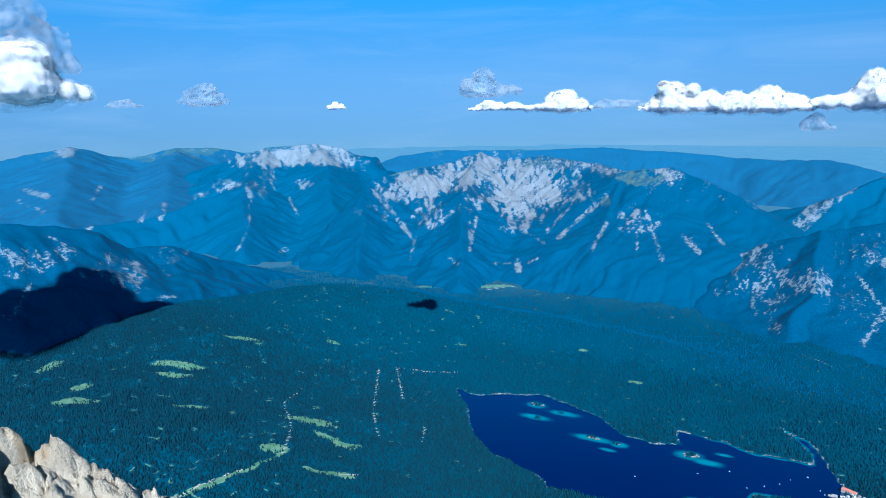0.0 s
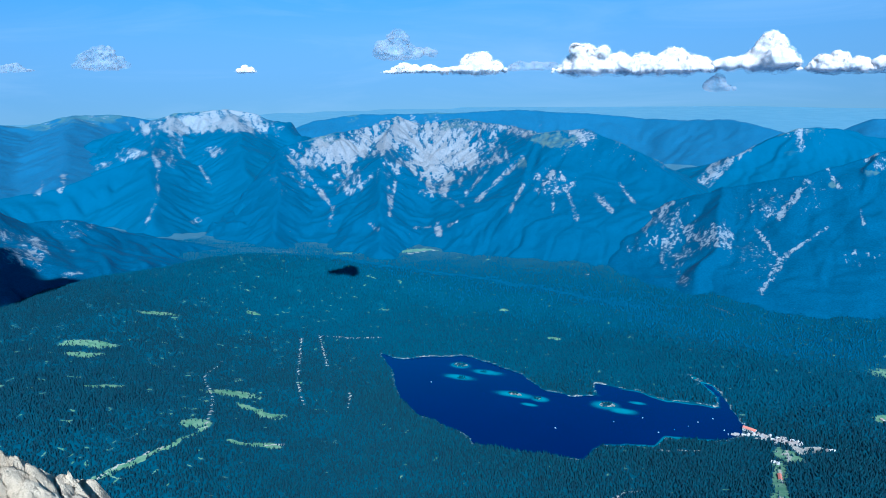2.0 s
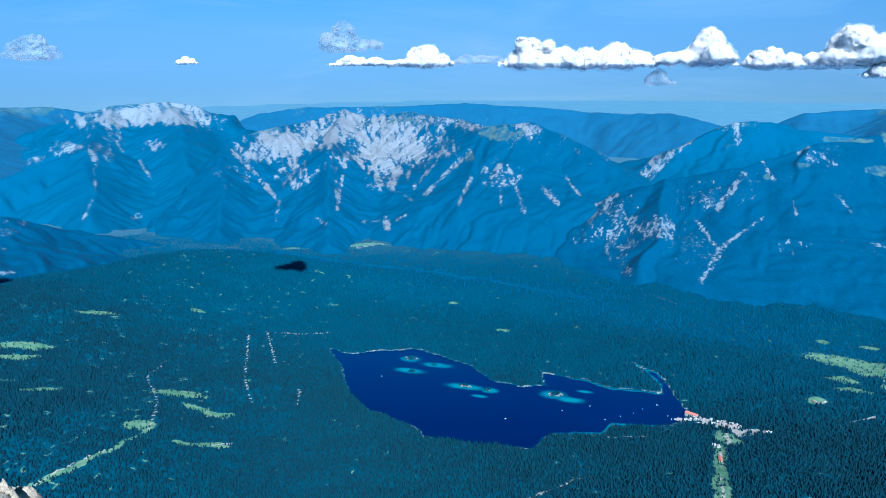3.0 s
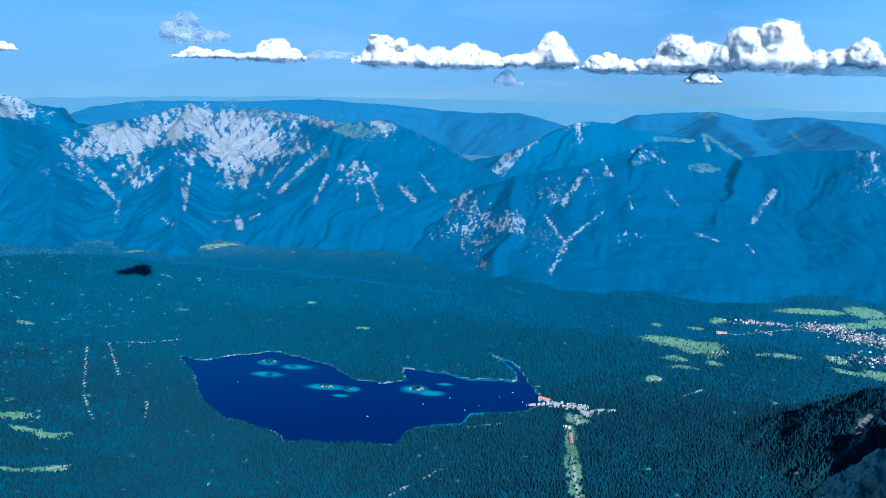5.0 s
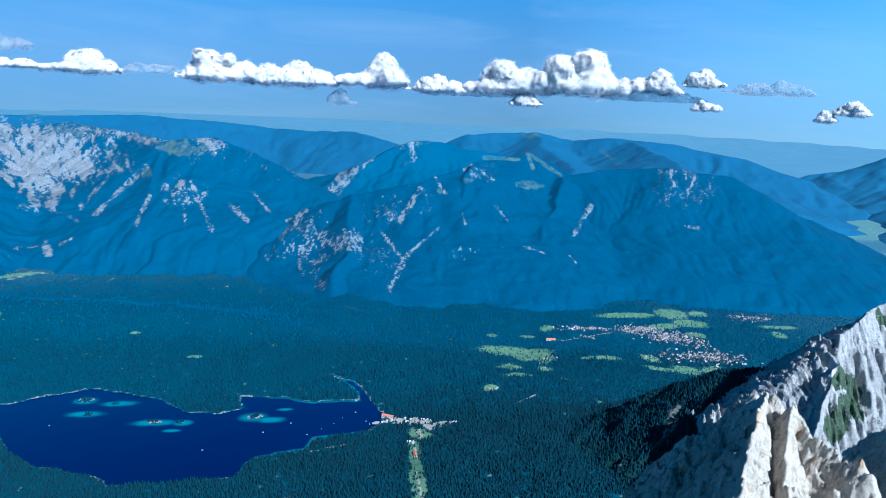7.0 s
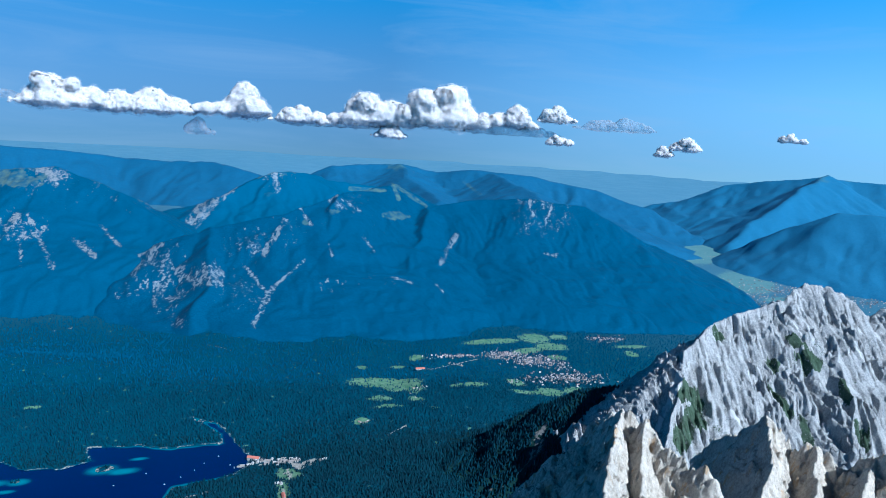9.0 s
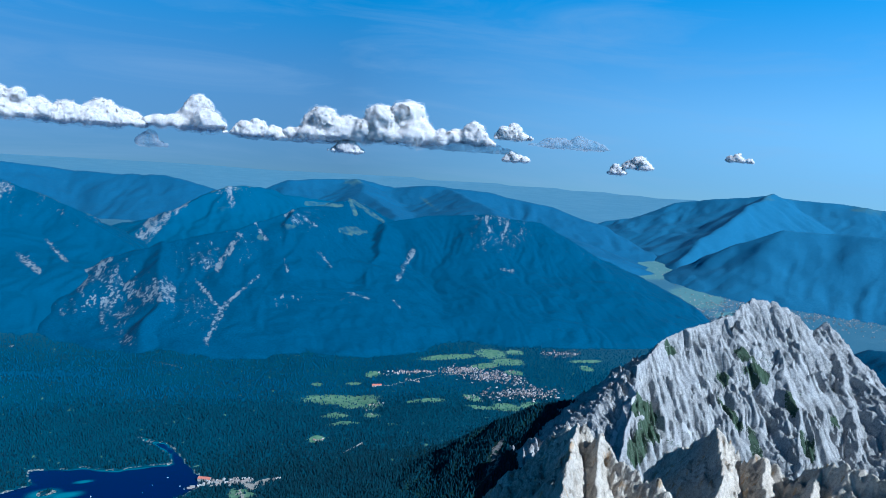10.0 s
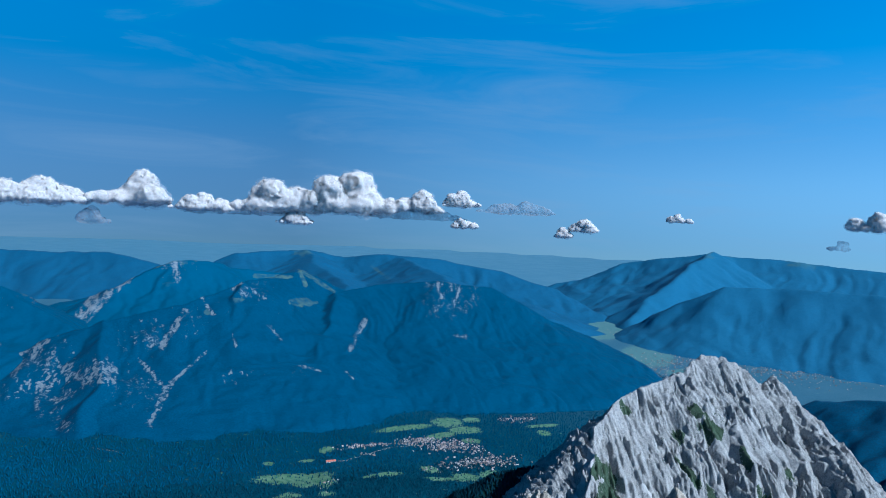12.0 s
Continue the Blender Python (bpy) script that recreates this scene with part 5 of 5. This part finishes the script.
def town(name, label, clusters, seed):
    """A far town, too small to pick apart: many roofs in one mesh."""
    rng = np.random.default_rng(seed)
    pts = np.concatenate([np.stack([cx + rng.normal(0, rx, n), cy + rng.normal(0, ry, n)], -1) for cx, cy, rx, ry, n in clusters])
    z = land(pts[:, 0], pts[:, 1])[0]
    n = len(pts)
    w, l, h, turn = rng.uniform(0.4, 0.8, n), rng.uniform(0.5, 1.1, n), rng.uniform(0.7, 1.2, n), rng.uniform(0, 3.2, n)
    co = np.zeros((n, 8, 3))
    for j, (sx, sy, sz) in enumerate([(-1, -1, 0), (1, -1, 0), (1, 1, 0), (-1, 1, 0), (-0.05, -1, 1), (0.05, -1, 1), (0.05, 1, 1), (-0.05, 1, 1)]):
        x, y = sx * w, sy * l
        co[:, j] = np.stack([pts[:, 0] + x * np.cos(turn) - y * np.sin(turn), pts[:, 1] + x * np.sin(turn) + y * np.cos(turn), z + sz * h + 0.2], -1)
    quad = np.array([[0, 1, 5, 4], [1, 2, 6, 5], [2, 3, 7, 6], [3, 0, 4, 7], [4, 5, 6, 7]])[None] + (np.arange(n) * 8)[:, None, None]
    me = raw_mesh(name, co.reshape(-1, 3), quad.reshape(-1, 4))
    k = Mat(name + "_roofs")
    me.materials.append(k.done(k.mix(k.span(k.island(), 0.3, 0.7), (0.13, 0.12, 0.13), (0.36, 0.33, 0.33))))
    return tagged(new(name, me), label, "town", kind="stuff")


town("far_town", "far town of pale houses on the valley floor", [(226, 581, 16, 3.5, 60), (278, 590, 10, 5, 120), (301, 568, 11, 9, 190), (306, 516, 18, 8, 200), (320, 545, 6, 8, 40), (415, 625, 14, 5, 60), (557, 689, 12, 14, 150), (690, 750, 45, 40, 420), (780, 800, 50, 50, 420), (900, 820, 60, 40, 380), (960, 740, 50, 40, 300), (1030, 690, 45, 40, 200), (960, 1030, 30, 45, 160), (700, 690, 60, 25, 160)], 31)


def boat(label):
    top = tagged(new("boat"), label, "boat", "boats on the lake")
    bm = bmesh.new()
    ring = [(-0.5, 0.12), (-0.5, -0.12), (0.1, -0.2), (0.55, 0), (0.1, 0.2)]
    up, low = [bm.verts.new((x, y, 0.14)) for x, y in ring], [bm.verts.new((0.85 * x, 0.6 * y, -0.05)) for x, y in ring]
    bm.faces.new(up)
    bm.faces.new(low[::-1])
    for j in range(5):
        bm.faces.new((low[j], low[(j + 1) % 5], up[(j + 1) % 5], up[j]))
    part("hull", bm, MAT_PAINT, top)
    bm = bmesh.new()
    box_bm(bm, -0.1, 0, 0.14, 0.35, 0.2, 0.16)
    part("cabin", bm, MAT_PAINT, top)
    return top


skiff = boat("small white boat on the blue lake")
rng = random.Random(5)
spots = [(-30, 380), (-12, 372), (0, 385), (8, 392), (-5, 378), (-45, 370), (-75, 352), (-165, 385), (-20, 366), (14, 380)]
for j, (x, y) in enumerate(spots):
    m = pose(x, y, LAKE_Z, 0, 0, rng.uniform(0, 360))
    if j:
        copy_thing(skiff, m)
    else:
        skiff.matrix_basis = m
